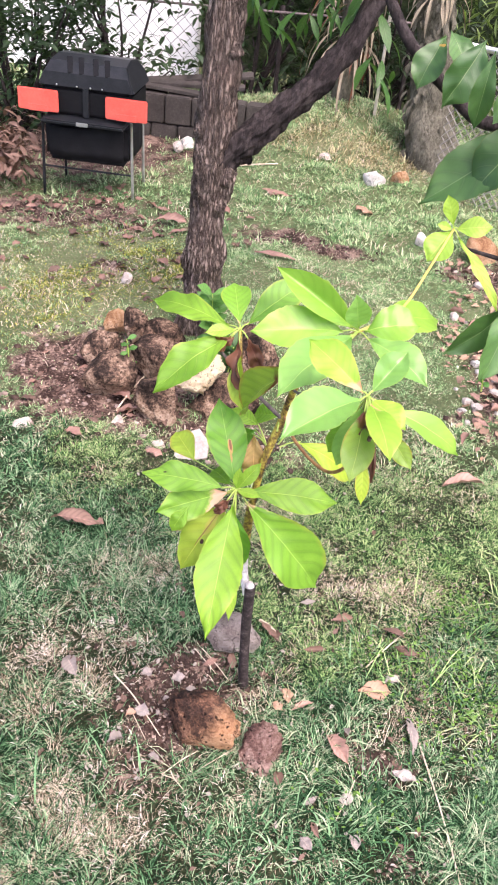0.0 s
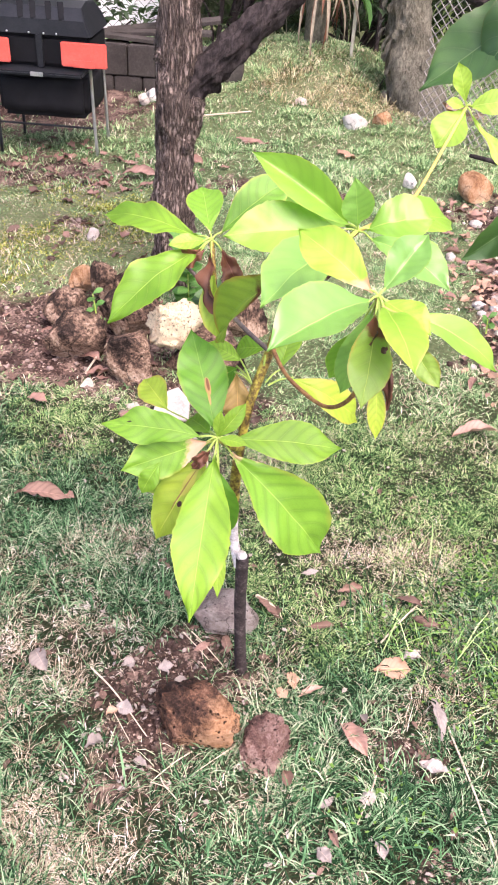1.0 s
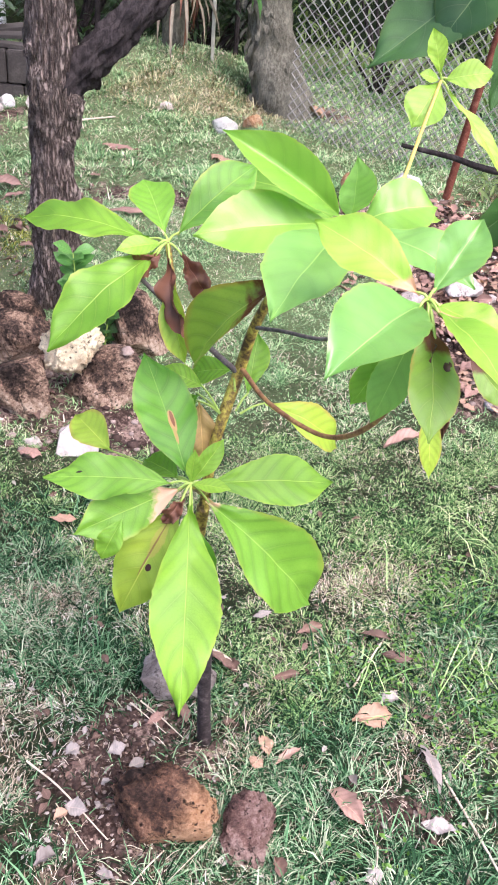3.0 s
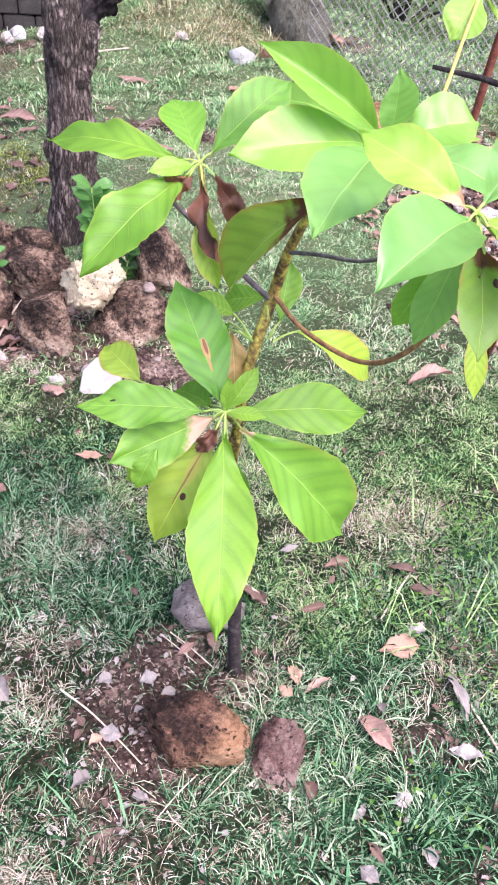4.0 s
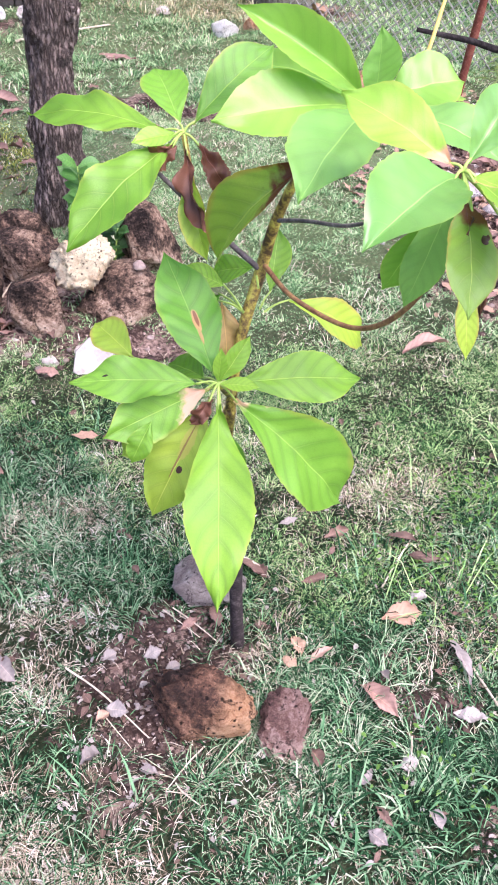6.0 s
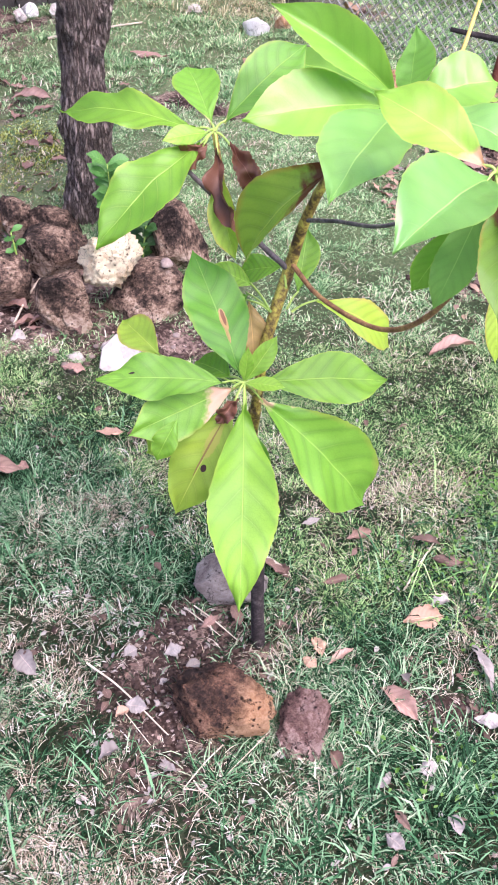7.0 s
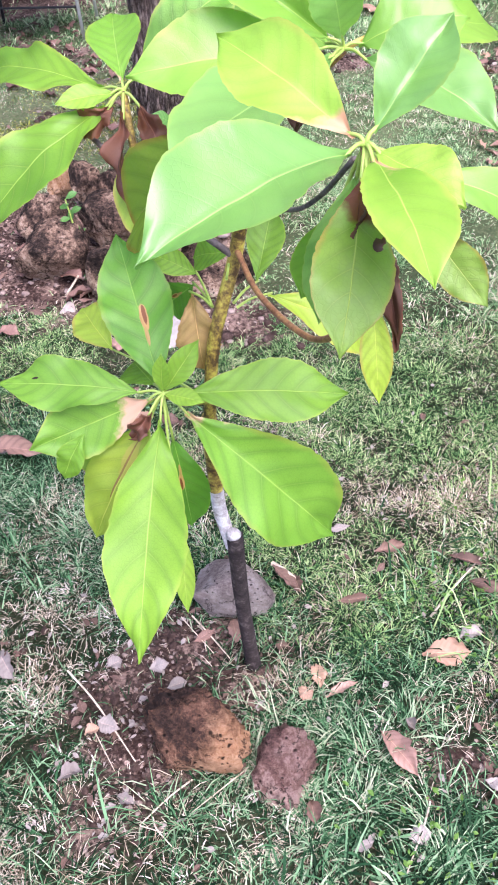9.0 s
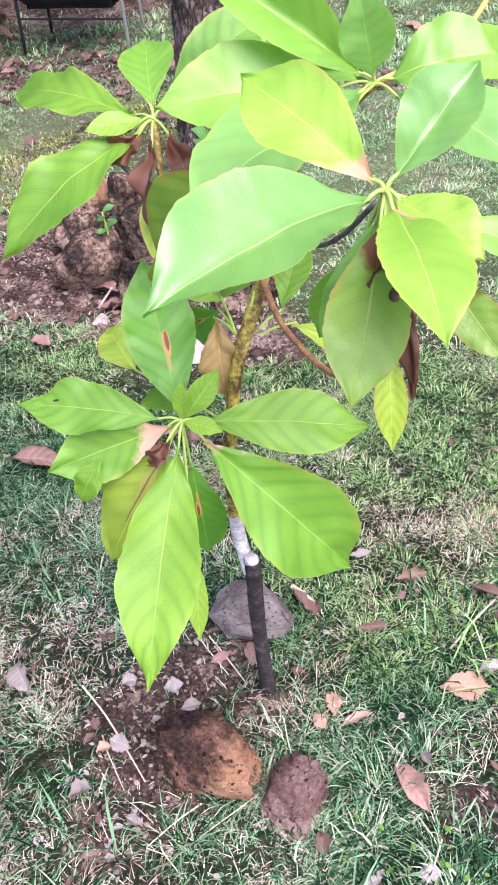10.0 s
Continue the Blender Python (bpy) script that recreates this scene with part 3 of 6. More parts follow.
def leaf_arrays(base, tip, width, face=(0, -0.5, 0.85), arch=0.12, fold=0.18, wave=0.03, form=1.0, seed=0, twist=0.0, roll=0.0, n=LEAF_N, m=LEAF_M, notch=0.0, taper=0.78, quilt=0.017, ragged=0.05, crumple=0.05):
    """A blade from base to tip: arch lifts the middle, fold raises both halves, form shifts the broadest place to the tip."""
    b, t, face = Vector(base), Vector(tip), Vector(face).normalized()
    ax = t - b
    L = ax.length
    ax.normalize()
    face = (face - ax * face.dot(ax)).normalized()
    mid = (b + t) / 2 + face * arch * L * 2
    verts, uvs = [], []
    for i in range(n + 1):
        u = i / n
        p = b * (1 - u) ** 2 + mid * 2 * u * (1 - u) + t * u * u
        tan = ((mid - b) * (1 - u) + (t - mid) * u).normalized()
        nn = (face - tan * face.dot(tan)).normalized()
        q = Matrix.Rotation(twist * (u - 0.4), 3, tan)
        nn = q @ nn
        side = tan.cross(nn)
        w = width / 2 * max(0.02, math.sin(math.pi * min(1, u ** (form * 1.12))) ** 0.92 * (1 - 0.45 * max(0, (u - taper) / (1 - taper)) ** 1.5))
        if u < 0.04:
            w = width * 0.03
        for k in range(m + 1):
            v = k / m * 2 - 1
            av = abs(v)
            wav = 0.75 * wave * width * av * av * (math.sin(u * 15 + seed * 1.7 + (v > 0) * 2.0) + 0.5 * math.sin(u * 23 + seed))
            rip = quilt * width * math.sin(2 * math.pi * (u * 8.0 - av * (1.05 + 0.55 * av))) * av * (1.3 - av) * min(1, u * 6) * (0.6 + 0.8 * noise.noise(Vector((u * 4, seed, v * 2))))
            lift = fold * w * av - roll * w * av ** 3 + wav + rip
            edge = w * v * (1 + ragged * av * av * noise.noise(Vector((u * 34 + seed * 3.1, v * 0.7 + (v > 0) * 5, seed))))
            lift += crumple * width * noise.noise(Vector((u * 5 + seed, v * 1.6, seed * 0.7)))
            if notch and av > 0.6:
                edge *= 1 - notch * max(0, noise.noise(Vector((u * 9, seed, v))))
            verts.append(p + side * edge + nn * lift)
            uvs.append((u, k / m))
    faces = [(i * (m + 1) + k, i * (m + 1) + k + 1, (i + 1) * (m + 1) + k + 1, (i + 1) * (m + 1) + k) for i in range(n) for k in range(m)]
    return [tuple(v) for v in verts], faces, uvs


def leaf(parent, base, tip, width, mat, name="leaf", label="", **kw):
    if mat == M_leaf_dead:
        kw = {"crumple": 0.20, "ragged": 0.30, "wave": 0.10, **kw}
    v, f, uv = leaf_arrays(base, tip, width, **kw)
    return raw_mesh(name, v, f, mat, parent, label, True, uv)


def rock(name, at, size, mat, label, seed=0, rot=0.0, cuts=5, rough=0.10, group="", tilt=0.0, sub=5, lump=0.30, category="rock", knob=0.0, boxy=1.0, low=0.62):
    """A stone sunk a little into the ground: a noisy ball with some flattened sides."""
    rnd = random.Random(seed)
    bm = bmesh.new()
    bmesh.ops.create_icosphere(bm, subdivisions=sub, radius=1.0)
    planes = []
    for _ in range(cuts):
        d = Vector((rnd.gauss(0, 1), rnd.gauss(0, 1), rnd.gauss(0, 0.8))).normalized()
        planes.append((d, rnd.uniform(low, 0.85)))
    off = Vector((seed * 3.1, seed * 1.7, seed * 0.9))
    for v in bm.verts:
        p = v.co.copy()
        if boxy < 1:
            p = Vector([math.copysign(abs(c) ** boxy, c) for c in p])
        p *= 1 + lump * noise.noise(p * 1.3 + off)
        for d, h in planes:
            e = p.dot(d) - h
            if e > 0:
                p -= d * e * 0.95
        p *= 1 + rough * noise.fractal(p * 3.0 + off, 0.8, 2.2, 6) * 0.8 + rough * 0.5 * noise.noise(p * 9 + off)
        if knob:
            q = v.co.normalized() * 4.2 + off
            p *= 1 + knob * (0.45 - noise.voronoi(q)[0][0]) + knob * 0.5 * (0.45 - noise.voronoi(q * 2.3)[0][0])
        v.co = p
    if boxy < 1:
        for i in range(3):
            lo_, hi_ = min(v.co[i] for v in bm.verts), max(v.co[i] for v in bm.verts)
            for v in bm.verts:
                v.co[i] = 0.94 * (2 * (v.co[i] - lo_) / (hi_ - lo_) - 1)
    m = Matrix.LocRotScale(None, Euler((tilt, 0.1 * rnd.uniform(-1, 1), rot)), None) @ Matrix.Diagonal((size[0] / 2, size[1] / 2, size[2] / 2, 1))
    bmesh.ops.transform(bm, matrix=m, verts=bm.verts)
    ob = part(name, bm, mat)
    ob.location = at
    return tagged(ob, label, category, group)


# ---------------------------------------------------------------- ground
def blob(x, y, cx, cy, rx, ry, turn=0.0):
    c, s_ = math.cos(turn), math.sin(turn)
    dx, dy = x - cx, y - cy
    return np.exp(-(((dx * c + dy * s_) / rx) ** 2 + ((-dx * s_ + dy * c) / ry) ** 2))


def wobble(x, y, k, ph):
    return np.sin(x * k + ph) * np.sin(y * k * 1.13 + ph * 2.1) + 0.5 * np.sin(x * k * 2.3 - y * k * 1.7 + ph)


def height(x, y):
    z = 0.006 * wobble(x, y, 7, 0.4) + 0.012 * wobble(x, y, 2.1, 1.3)
    near = np.exp(-((x / 0.7) ** 2 + (y / 0.6) ** 2))
    z = z * (1 - 0.7 * near)
    z = z + 0.30 * blob(x, y, -0.15, 5.5, 0.85, 0.75) + 0.05 * blob(x, y, 0.5, 4.3, 0.3, 0.25)
    z = z - 0.05 * blob(x, y, -1.7, 3.6, 1.1, 0.9)
    z = z + 0.03 * blob(x, y, -0.45, 1.5, 0.5, 0.4) + 0.06 * blob(x, y, 1.3, 2.5, 0.5, 0.8)
    return z


def bare(x, y):
    """0 where turf is thick, 1 on naked soil."""
    b = 0.95 * blob(x, y, -0.17, -0.12, 0.17, 0.17, 0.5) + 0.6 * blob(x, y, -0.12, 0.06, 0.14, 0.10) + 0.30 * blob(x, y, -0.2, -0.36, 0.14, 0.07) + 1.0 * blob(x, y, -0.25, 3.27, 0.26, 0.14) + 0.95 * blob(x, y, 0.12, 3.13, 0.26, 0.10)
    b = b + 0.75 * blob(x, y, 0.34, -0.16, 0.12, 0.05, -0.2) + 0.45 * blob(x, y, 0.42, -0.42, 0.14, 0.10)
    b = b + 1.1 * blob(x, y, -0.62, 1.42, 0.40, 0.34) + 1.0 * blob(x, y, -0.18, 1.08, 0.24, 0.12) + 0.9 * blob(x, y, -0.95, 1.5, 0.3, 0.4)
    b = b + 1.2 * blob(x, y, 1.40, 2.2, 0.55, 0.95) + 0.7 * blob(x, y, 0.95, 1.75, 0.22, 0.5) + 0.7 * blob(x, y, 1.0, 3.0, 0.4, 0.25)
    b = b + 0.6 * blob(x, y, -1.1, 2.58, 0.30, 0.12) + 0.8 * blob(x, y, -1.6, 3.2, 0.9, 0.35)
    b = b + 0.1 * blob(x, y, 0.15, 4.85, 0.4, 0.16) + 1.2 * blob(x, y, -1.9, 4.5, 1.0, 0.7) + 0.9 * blob(x, y, 0.9, 4.9, 0.35, 0.3)
    b = b + 0.7 * blob(x, y, 0.65, -0.75, 0.3, 0.15) + 0.15 * blob(x, y, 0.35, 0.45, 0.2, 0.07)
    return np.clip(b + 0.10 + 0.14 * wobble(x, y, 11, 0.7) + 0.10 * wobble(x, y, 23, 1.7), 0, 1)


def straw(x, y):
    """Share of dry blades."""
    d = 0.5 * blob(x, y, 0.36, 0.46, 0.20, 0.07, 0.1) + 0.3 * blob(x, y, -0.36, 0.40, 0.22, 0.14) + 0.7 * blob(x, y, -0.42, -0.02, 0.25, 0.2)
    d = d + 0.25 * blob(x, y, -0.34, -0.42, 0.26, 0.2) + 0.4 * blob(x, y, 0.02, -0.02, 0.12, 0.09) + 0.3 * blob(x, y, 0.55, 0.2, 0.2, 0.3) + 0.9 * blob(x, y, 0.2, 4.75, 0.55, 0.22)
    d = d + 0.4 * blob(x, y, 0.0, -0.26, 0.18, 0.09) + 0.25 * blob(x, y, -1.2, 2.2, 0.9, 0.5)
    d = d + 1.1 * blob(x, y, 0.64, -0.56, 0.22, 0.13) + 0.25 * blob(x, y, -0.35, -0.65, 0.3, 0.2) + 0.15 * blob(x, y, -0.26, -0.40, 0.2, 0.12)
    return np.clip(d + 0.22 + 0.14 * wobble(x, y, 5, 2.0) + 0.10 * wobble(x, y, 13, 0.3) + 0.15 * blob(x, y, -1.3, 2.3, 1.0, 0.7), 0.04, 0.95)


xs = np.concatenate([[-60, -30, -15, -9], np.arange(-5, -1.2, 0.1), np.arange(-1.2, 1.2, 0.025), np.arange(1.2, 4.05, 0.1), [6, 10, 20, 60]])
ys = np.concatenate([[-40, -15, -6, -3.5], np.arange(-2.4, -0.9, 0.1), np.arange(-0.9, 1.8, 0.025), np.arange(1.8, 7.5, 0.1), [9, 14, 25, 60]])
gx, gy = np.meshgrid(xs, ys)
gz = height(gx, gy)
gb = bare(gx, gy)
gz = gz + gb * 0.006 * (wobble(gx, gy, 37, 0.2) + wobble(gx, gy, 61, 1.2) * 0.6) * (np.abs(gx) < 5)
nx, ny = len(xs), len(ys)
idx = np.arange(nx * ny).reshape(ny, nx)
quads = np.stack([idx[:-1, :-1], idx[:-1, 1:], idx[1:, 1:], idx[1:, :-1]], -1).reshape(-1, 4)
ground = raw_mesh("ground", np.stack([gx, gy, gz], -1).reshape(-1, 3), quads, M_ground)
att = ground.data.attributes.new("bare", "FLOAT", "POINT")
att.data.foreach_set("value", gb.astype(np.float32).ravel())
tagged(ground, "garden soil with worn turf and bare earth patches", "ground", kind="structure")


def blades(name, n, x0, x1, y0, y1, length, width, mat, label, dry, seed, lie=0.75, keep=None, tuft=0.05, gather=0.75):
    """n grass blades over a stretch of the lawn, thinner where the soil is bare; dry: 0 green ones, 1 straw."""
    r = np.random.RandomState(seed)
    # tufts: each blade leans outwards from a scattered centre
    nt_ = max(1, int((x1 - x0) * (y1 - y0) / tuft ** 2))
    which = r.randint(0, nt_, n)
    cx, cy, big = r.uniform(x0, x1, nt_)[which], r.uniform(y0, y1, nt_)[which], r.uniform(0.6, 1.35, nt_)[which]
    free = r.uniform(0, 1, n) > gather
    spread = np.where(free, 1.6, 0.35) * tuft
    ox, oy = r.normal(0, 1, n) * spread, r.normal(0, 1, n) * spread
    x, y = cx + ox, cy + oy
    d = straw(x, y)
    p = (1 - 0.98 * bare(x, y) ** 0.7) * (d if dry else (1 - d * 0.85))
    if dry:
        p = p + 0.10 * d
    if keep is not None:
        p = p * keep(x, y)
    ok = r.uniform(0, 1, n) < p
    x, y, ox, oy, big, free = x[ok], y[ok], ox[ok], oy[ok], big[ok], free[ok]
    n = len(x)
    z = height(x, y) - 0.003
    tall = 0.65 + 0.35 * wobble(x, y, 6.3, 0.9) * 0.6
    L = length * r.uniform(0.5, 1.3, n) * np.clip(tall, 0.45, 1.2) * np.where(free, 0.7, big)
    az = np.where(free, r.uniform(0, 2 * math.pi, n), np.arctan2(oy, ox) + r.normal(0, 0.5, n))
    el = np.arccos(np.clip(r.uniform(0.1, 1.0, n) * (1 - lie) + lie * r.uniform(0.0, 0.9, n), 0, 1))
    hx, hy = np.cos(az) * np.sin(el), np.sin(az) * np.sin(el)
    hz = np.cos(el)
    W = width * r.uniform(0.6, 1.3, n)
    sx, sy = -np.sin(az) * W / 2, np.cos(az) * W / 2
    base = np.stack([x, y, z], -1)
    side = np.stack([sx, sy, 0 * sx], -1)
    up1 = np.stack([hx, hy, hz * 1.15 + 0.1], -1) * (L * 0.5)[:, None]
    up2 = np.stack([hx, hy, hz * 0.75 - 0.05], -1) * L[:, None]
    v = np.stack([base - side, base + side, base + up1 + side * 0.8, base + up1 - side * 0.8, base + up2], 1)
    v[:, :, 2] = np.maximum(v[:, :, 2], z[:, None] - 0.004)
    k = np.arange(n)[:, None] * 5
    quad = k + np.array([[0, 1, 2, 3]])
    me = bpy.data.meshes.new(name)
    loops = np.concatenate([quad, k + np.array([[3, 2, 4]])], 1).ravel().astype(np.int32)
    me.vertices.add(n * 5)
    me.vertices.foreach_set("co", v.astype(np.float32).ravel())
    me.loops.add(n * 7)
    me.loops.foreach_set("vertex_index", loops)
    me.polygons.add(n * 2)
    st = (np.arange(n)[:, None] * 7 + np.array([[0, 4]])).ravel().astype(np.int32)
    me.polygons.foreach_set("loop_start", st)
    me.polygons.foreach_set("loop_total", np.tile(np.array([4, 3], np.int32), n))
    me.update(calc_edges=True)
    ob = mesh_object(name, me, mat)
    return tagged(ob, label, "grass", kind="stuff")


def coarse(x, y):
    edge = 0.16 + 0.62 / (1 + np.exp((x + 0.26) * 14)) + 0.30 / (1 + np.exp((0.56 - x) * 14))
    return np.clip(0.5 - (y - edge + 0.10 * wobble(x, y, 4.0, 0.5)) * 4.0, 0, 1)


def fine(x, y):
    return 1 - coarse(x, y)


def moss(x, y):
    return np.clip(1.3 * blob(x, y, -0.85, 2.5, 0.26, 0.35) + 1.2 * blob(x, y, -1.25, 2.3, 0.30, 0.30) + blob(x, y, -1.3, 1.85, 0.25, 0.22) + 0.8 * blob(x, y, -1.1, 2.9, 0.4, 0.2), 0, 1)


def unmossed(x, y):
    return 1 - 0.75 * moss(x, y)


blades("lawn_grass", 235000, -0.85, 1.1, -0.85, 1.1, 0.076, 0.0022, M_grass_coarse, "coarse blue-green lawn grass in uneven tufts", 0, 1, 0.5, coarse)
blades("fine_lawn_grass", 270000, -0.85, 1.1, -0.05, 1.1, 0.040, 0.0019, M_grass_fine, "fine pale green lawn grass", 0, 13, 0.5, fine)
# short filler blades that carry the painted shade of the lawn's gaps
blades("low_grass", 70000, -0.85, 1.1, -0.85, 1.1, 0.030, 0.0028, M_grass_low, "low green growth under the lawn grass, darkened as the shade in its gaps", 0, 12, 0.5, None, 0.05, 0.2)
blades("dry_grass", 200000, -0.85, 1.1, -0.85, 1.1, 0.052, 0.0013, M_straw, "dry straw-coloured blades among the lawn", 1, 2, 0.8)
blades("mid_lawn_grass", 330000, -2.0, 1.9, 1.0, 3.2, 0.042, 0.0031, M_grass_mid, "short green lawn grass behind the sapling", 0, 3, 0.5, unmossed)
blades("mid_dry_grass", 90000, -2.0, 1.9, 1.0, 3.2, 0.055, 0.0032, M_straw, "dry blades among the lawn", 1, 4, 0.8)
blades("far_lawn_grass", 210000, -3.2, 2.8, 3.1, 6.2, 0.080, 0.0055, M_grass_mid, "rough grass near the fence", 0, 5, 0.5, None, 0.09)
blades("far_dry_grass", 120000, -3.2, 2.8, 3.1, 6.2, 0.06, 0.005, M_straw, "dry grass near the fence", 1, 6, 0.8, None, 0.09)


def straw_patch(x, y):
    return np.clip(1.3 * blob(x, y, 0.36, 0.46, 0.19, 0.06, 0.1), 0, 1)


def pale_tufts(x, y):
    fade = 0.25 + 0.75 / (1 + np.exp((x - 0.02) * 9))
    return np.clip((wobble(x, y, 19, 0.4) + 0.7 * wobble(x, y, 41, 2.0) + 0.2) * 1.2, 0, 1) * fade * np.clip(1.3 - y * 1.4, 0, 1)


def mound(x, y):
    return np.clip(blob(x, y, 0.2, 4.75, 0.5, 0.25) + 0.2 * blob(x, y, -0.15, 5.2, 0.6, 0.4), 0, 1)


blades("moss", 90000, -2.0, -0.5, 1.6, 3.2, 0.034, 0.0045, M_moss, "yellow-green moss in the worn lawn", 0, 21, 0.4, moss, 0.05, 0.3)
blades("straw_patch", 14000, 0.05, 0.70, 0.34, 0.58, 0.032, 0.0017, M_straw, "patch of bleached straw in the lawn", 1, 23, 0.8, straw_patch)
blades("bleached_tufts", 52000, -0.85, 0.75, -0.85, 0.75, 0.045, 0.0022, M_bleached, "small starry tufts of bleached dead grass", 1, 25, 0.75, pale_tufts, 0.05, 0.97)
blades("mound_dry_grass", 34000, -0.7, 0.8, 4.2, 5.7, 0.11, 0.0055, M_tan, "tan dry grass on the mound", 1, 22, 0.7, mound, 0.09)
blades("near_lawn_grass", 60000, -1.5, 1.7, -2.6, -0.8, 0.06, 0.004, M_grass, "lawn grass in front of the sapling's stones", 0, 7, 0.5)
blades("near_dry_grass", 50000, -1.5, 1.7, -2.6, -0.8, 0.055, 0.003, M_straw, "dry blades in front of the sapling's stones", 1, 9, 0.8)
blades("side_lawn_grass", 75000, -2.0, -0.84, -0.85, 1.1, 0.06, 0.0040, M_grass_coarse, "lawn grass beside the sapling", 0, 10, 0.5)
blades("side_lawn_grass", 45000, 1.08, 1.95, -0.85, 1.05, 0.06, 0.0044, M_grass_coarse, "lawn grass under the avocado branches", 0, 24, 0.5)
blades("side_dry_grass", 22000, -2.0, -0.84, -0.4, 1.1, 0.05, 0.0034, M_straw, "dry blades beside the sapling", 1, 11, 0.8)


def outside(x, y):
    inner = (x > -1.95) & (x < 1.85) & (y > -0.4) & (y < 6.1)
    inner = inner | ((x > -1.5) & (x < 1.7) & (y > -2.6) & (y <= -0.4))
    return np.where(inner, 0.0, np.clip(1.5 - np.hypot(x, y - 1.5) / 6.5, 0, 1))


blades("outer_lawn_grass", 110000, -6.0, 6.0, -5.0, 7.0, 0.12, 0.018, M_grass, "lawn grass of the wider garden", 0, 15, 0.5, outside, 0.12)


def tufts_keep(x, y):
    return np.clip(blob(x, y, 0.20, -0.40, 0.22, 0.12) + blob(x, y, 0.60, 0.18, 0.20, 0.16) + 0.8 * blob(x, y, 0.36, 0.20, 0.08, 0.06) + 0.7 * blob(x, y, -0.4, 0.15, 0.1, 0.08) + 0.5 * blob(x, y, -0.38, 0.75, 0.12, 0.08)
                   + 0.8 * blob(x, y, 0.42, -0.30, 0.10, 0.10) + 0.6 * blob(x, y, -0.45, -0.30, 0.12, 0.15), 0, 1)


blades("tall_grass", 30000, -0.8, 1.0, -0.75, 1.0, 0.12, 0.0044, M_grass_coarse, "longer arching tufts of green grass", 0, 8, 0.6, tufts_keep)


def right_tufts(x, y):
    return np.clip(blob(x, y, 0.62, 0.15, 0.16, 0.16) + 0.9 * blob(x, y, 0.40, 0.12, 0.10, 0.06) + 0.6 * blob(x, y, 0.75, 0.42, 0.12, 0.2), 0, 1)


blades("tall_grass", 3600, 0.25, 1.0, -0.1, 0.7, 0.21, 0.0032, M_grass_fine, "long thin arching grass blades in loose tufts", 0, 18, 0.45, right_tufts, 0.11, 0.9)

# ---------------------------------------------------------------- the big tree
tree = thing("tree", (-0.50, 1.95, 0), "rough-barked garden tree with a dark limb, ringed by stones", "tree")
tube("trunk", [(-0.515, 1.97, -0.03), (-0.505, 1.96, 0.10), (-0.500, 1.955, 0.27), (-0.500, 1.95, 0.355), (-0.496, 1.955, 0.44), (-0.489, 1.957, 0.60), (-0.478, 1.955, 0.69), (-0.482, 1.96, 0.80), (-0.475, 1.96, 0.92), (-0.463, 1.96, 1.32), (-0.44, 1.98, 2.1), (-0.42, 2.0, 3.0)],
     [0.108, 0.085, 0.072, 0.084, 0.073, 0.073, 0.084, 0.082, 0.074, 0.066, 0.060, 0.050], M_bark, tree, "grey-brown furrowed bark", 84, 22, 0.20, 0.24, 3)
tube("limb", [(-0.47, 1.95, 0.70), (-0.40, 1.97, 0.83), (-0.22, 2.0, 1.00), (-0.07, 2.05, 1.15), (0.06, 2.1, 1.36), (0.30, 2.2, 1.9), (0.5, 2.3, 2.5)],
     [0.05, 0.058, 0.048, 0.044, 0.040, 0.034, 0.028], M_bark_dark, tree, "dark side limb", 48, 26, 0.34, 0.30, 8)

# knots and old branch collars on the trunk
for k, (kx, ky, kz, kr) in enumerate(((-0.420, 1.925, 0.735, 0.040), (-0.425, 1.92, 1.215, 0.034), (-0.525, 1.925, 0.905, 0.034), (-0.445, 1.91, 0.600, 0.026), (-0.475, 1.90, 0.420, 0.028))):
    bm = bmesh.new()
    bmesh.ops.create_icosphere(bm, subdivisions=4, radius=1.0)
    for v in bm.verts:
        q = v.co.copy()
        v.co = q * (1 + 0.35 * noise.noise(q * 2.0 + Vector((k * 5.0, 0, 0))) + 0.25 * noise.fractal(q * 4.0 + Vector((0, k * 3.0, 0)), 0.8, 2.1, 4))
    bmesh.ops.transform(bm, matrix=pose(kx, ky, kz) @ Matrix.Diagonal((kr, kr * 0.8, kr * 1.1, 1)), verts=bm.verts)
    part("knot", bm, M_bark, tree, "gnarled knot")


def leaf_cloud(name, centres, radius, count, size, mat, parent, seed, droop=0.5, narrow=0.42, squash=0.7, label=""):
    """Many small leaves in clumps round the given centres, in one mesh."""
    r = random.Random(seed)
    V, F, U = [], [], []
    for c in centres:
        c = Vector(c)
        for _ in range(count):
            d = Vector((r.gauss(0, 1), r.gauss(0, 1), r.gauss(0, squash)))
            p = c + d.normalized() * radius * r.random() ** 0.45
            L = size * r.uniform(0.6, 1.3)
            a = r.uniform(0, 2 * math.pi)
            way = Vector((math.cos(a), math.sin(a), -droop + r.uniform(-0.5, 0.5))).normalized()
            v, f, u = leaf_arrays(p, p + way * L, L * narrow, (r.gauss(0, 0.4), r.gauss(0, 0.4), 1), 0.1, 0.2, 0.03, 0.95, r.random() * 9, n=4, m=2)
            k = len(V)
            V += v
            U += u
            F += [tuple(i + k for i in q) for q in f]
    return raw_mesh(name, V, F, mat, parent, label, True, U)


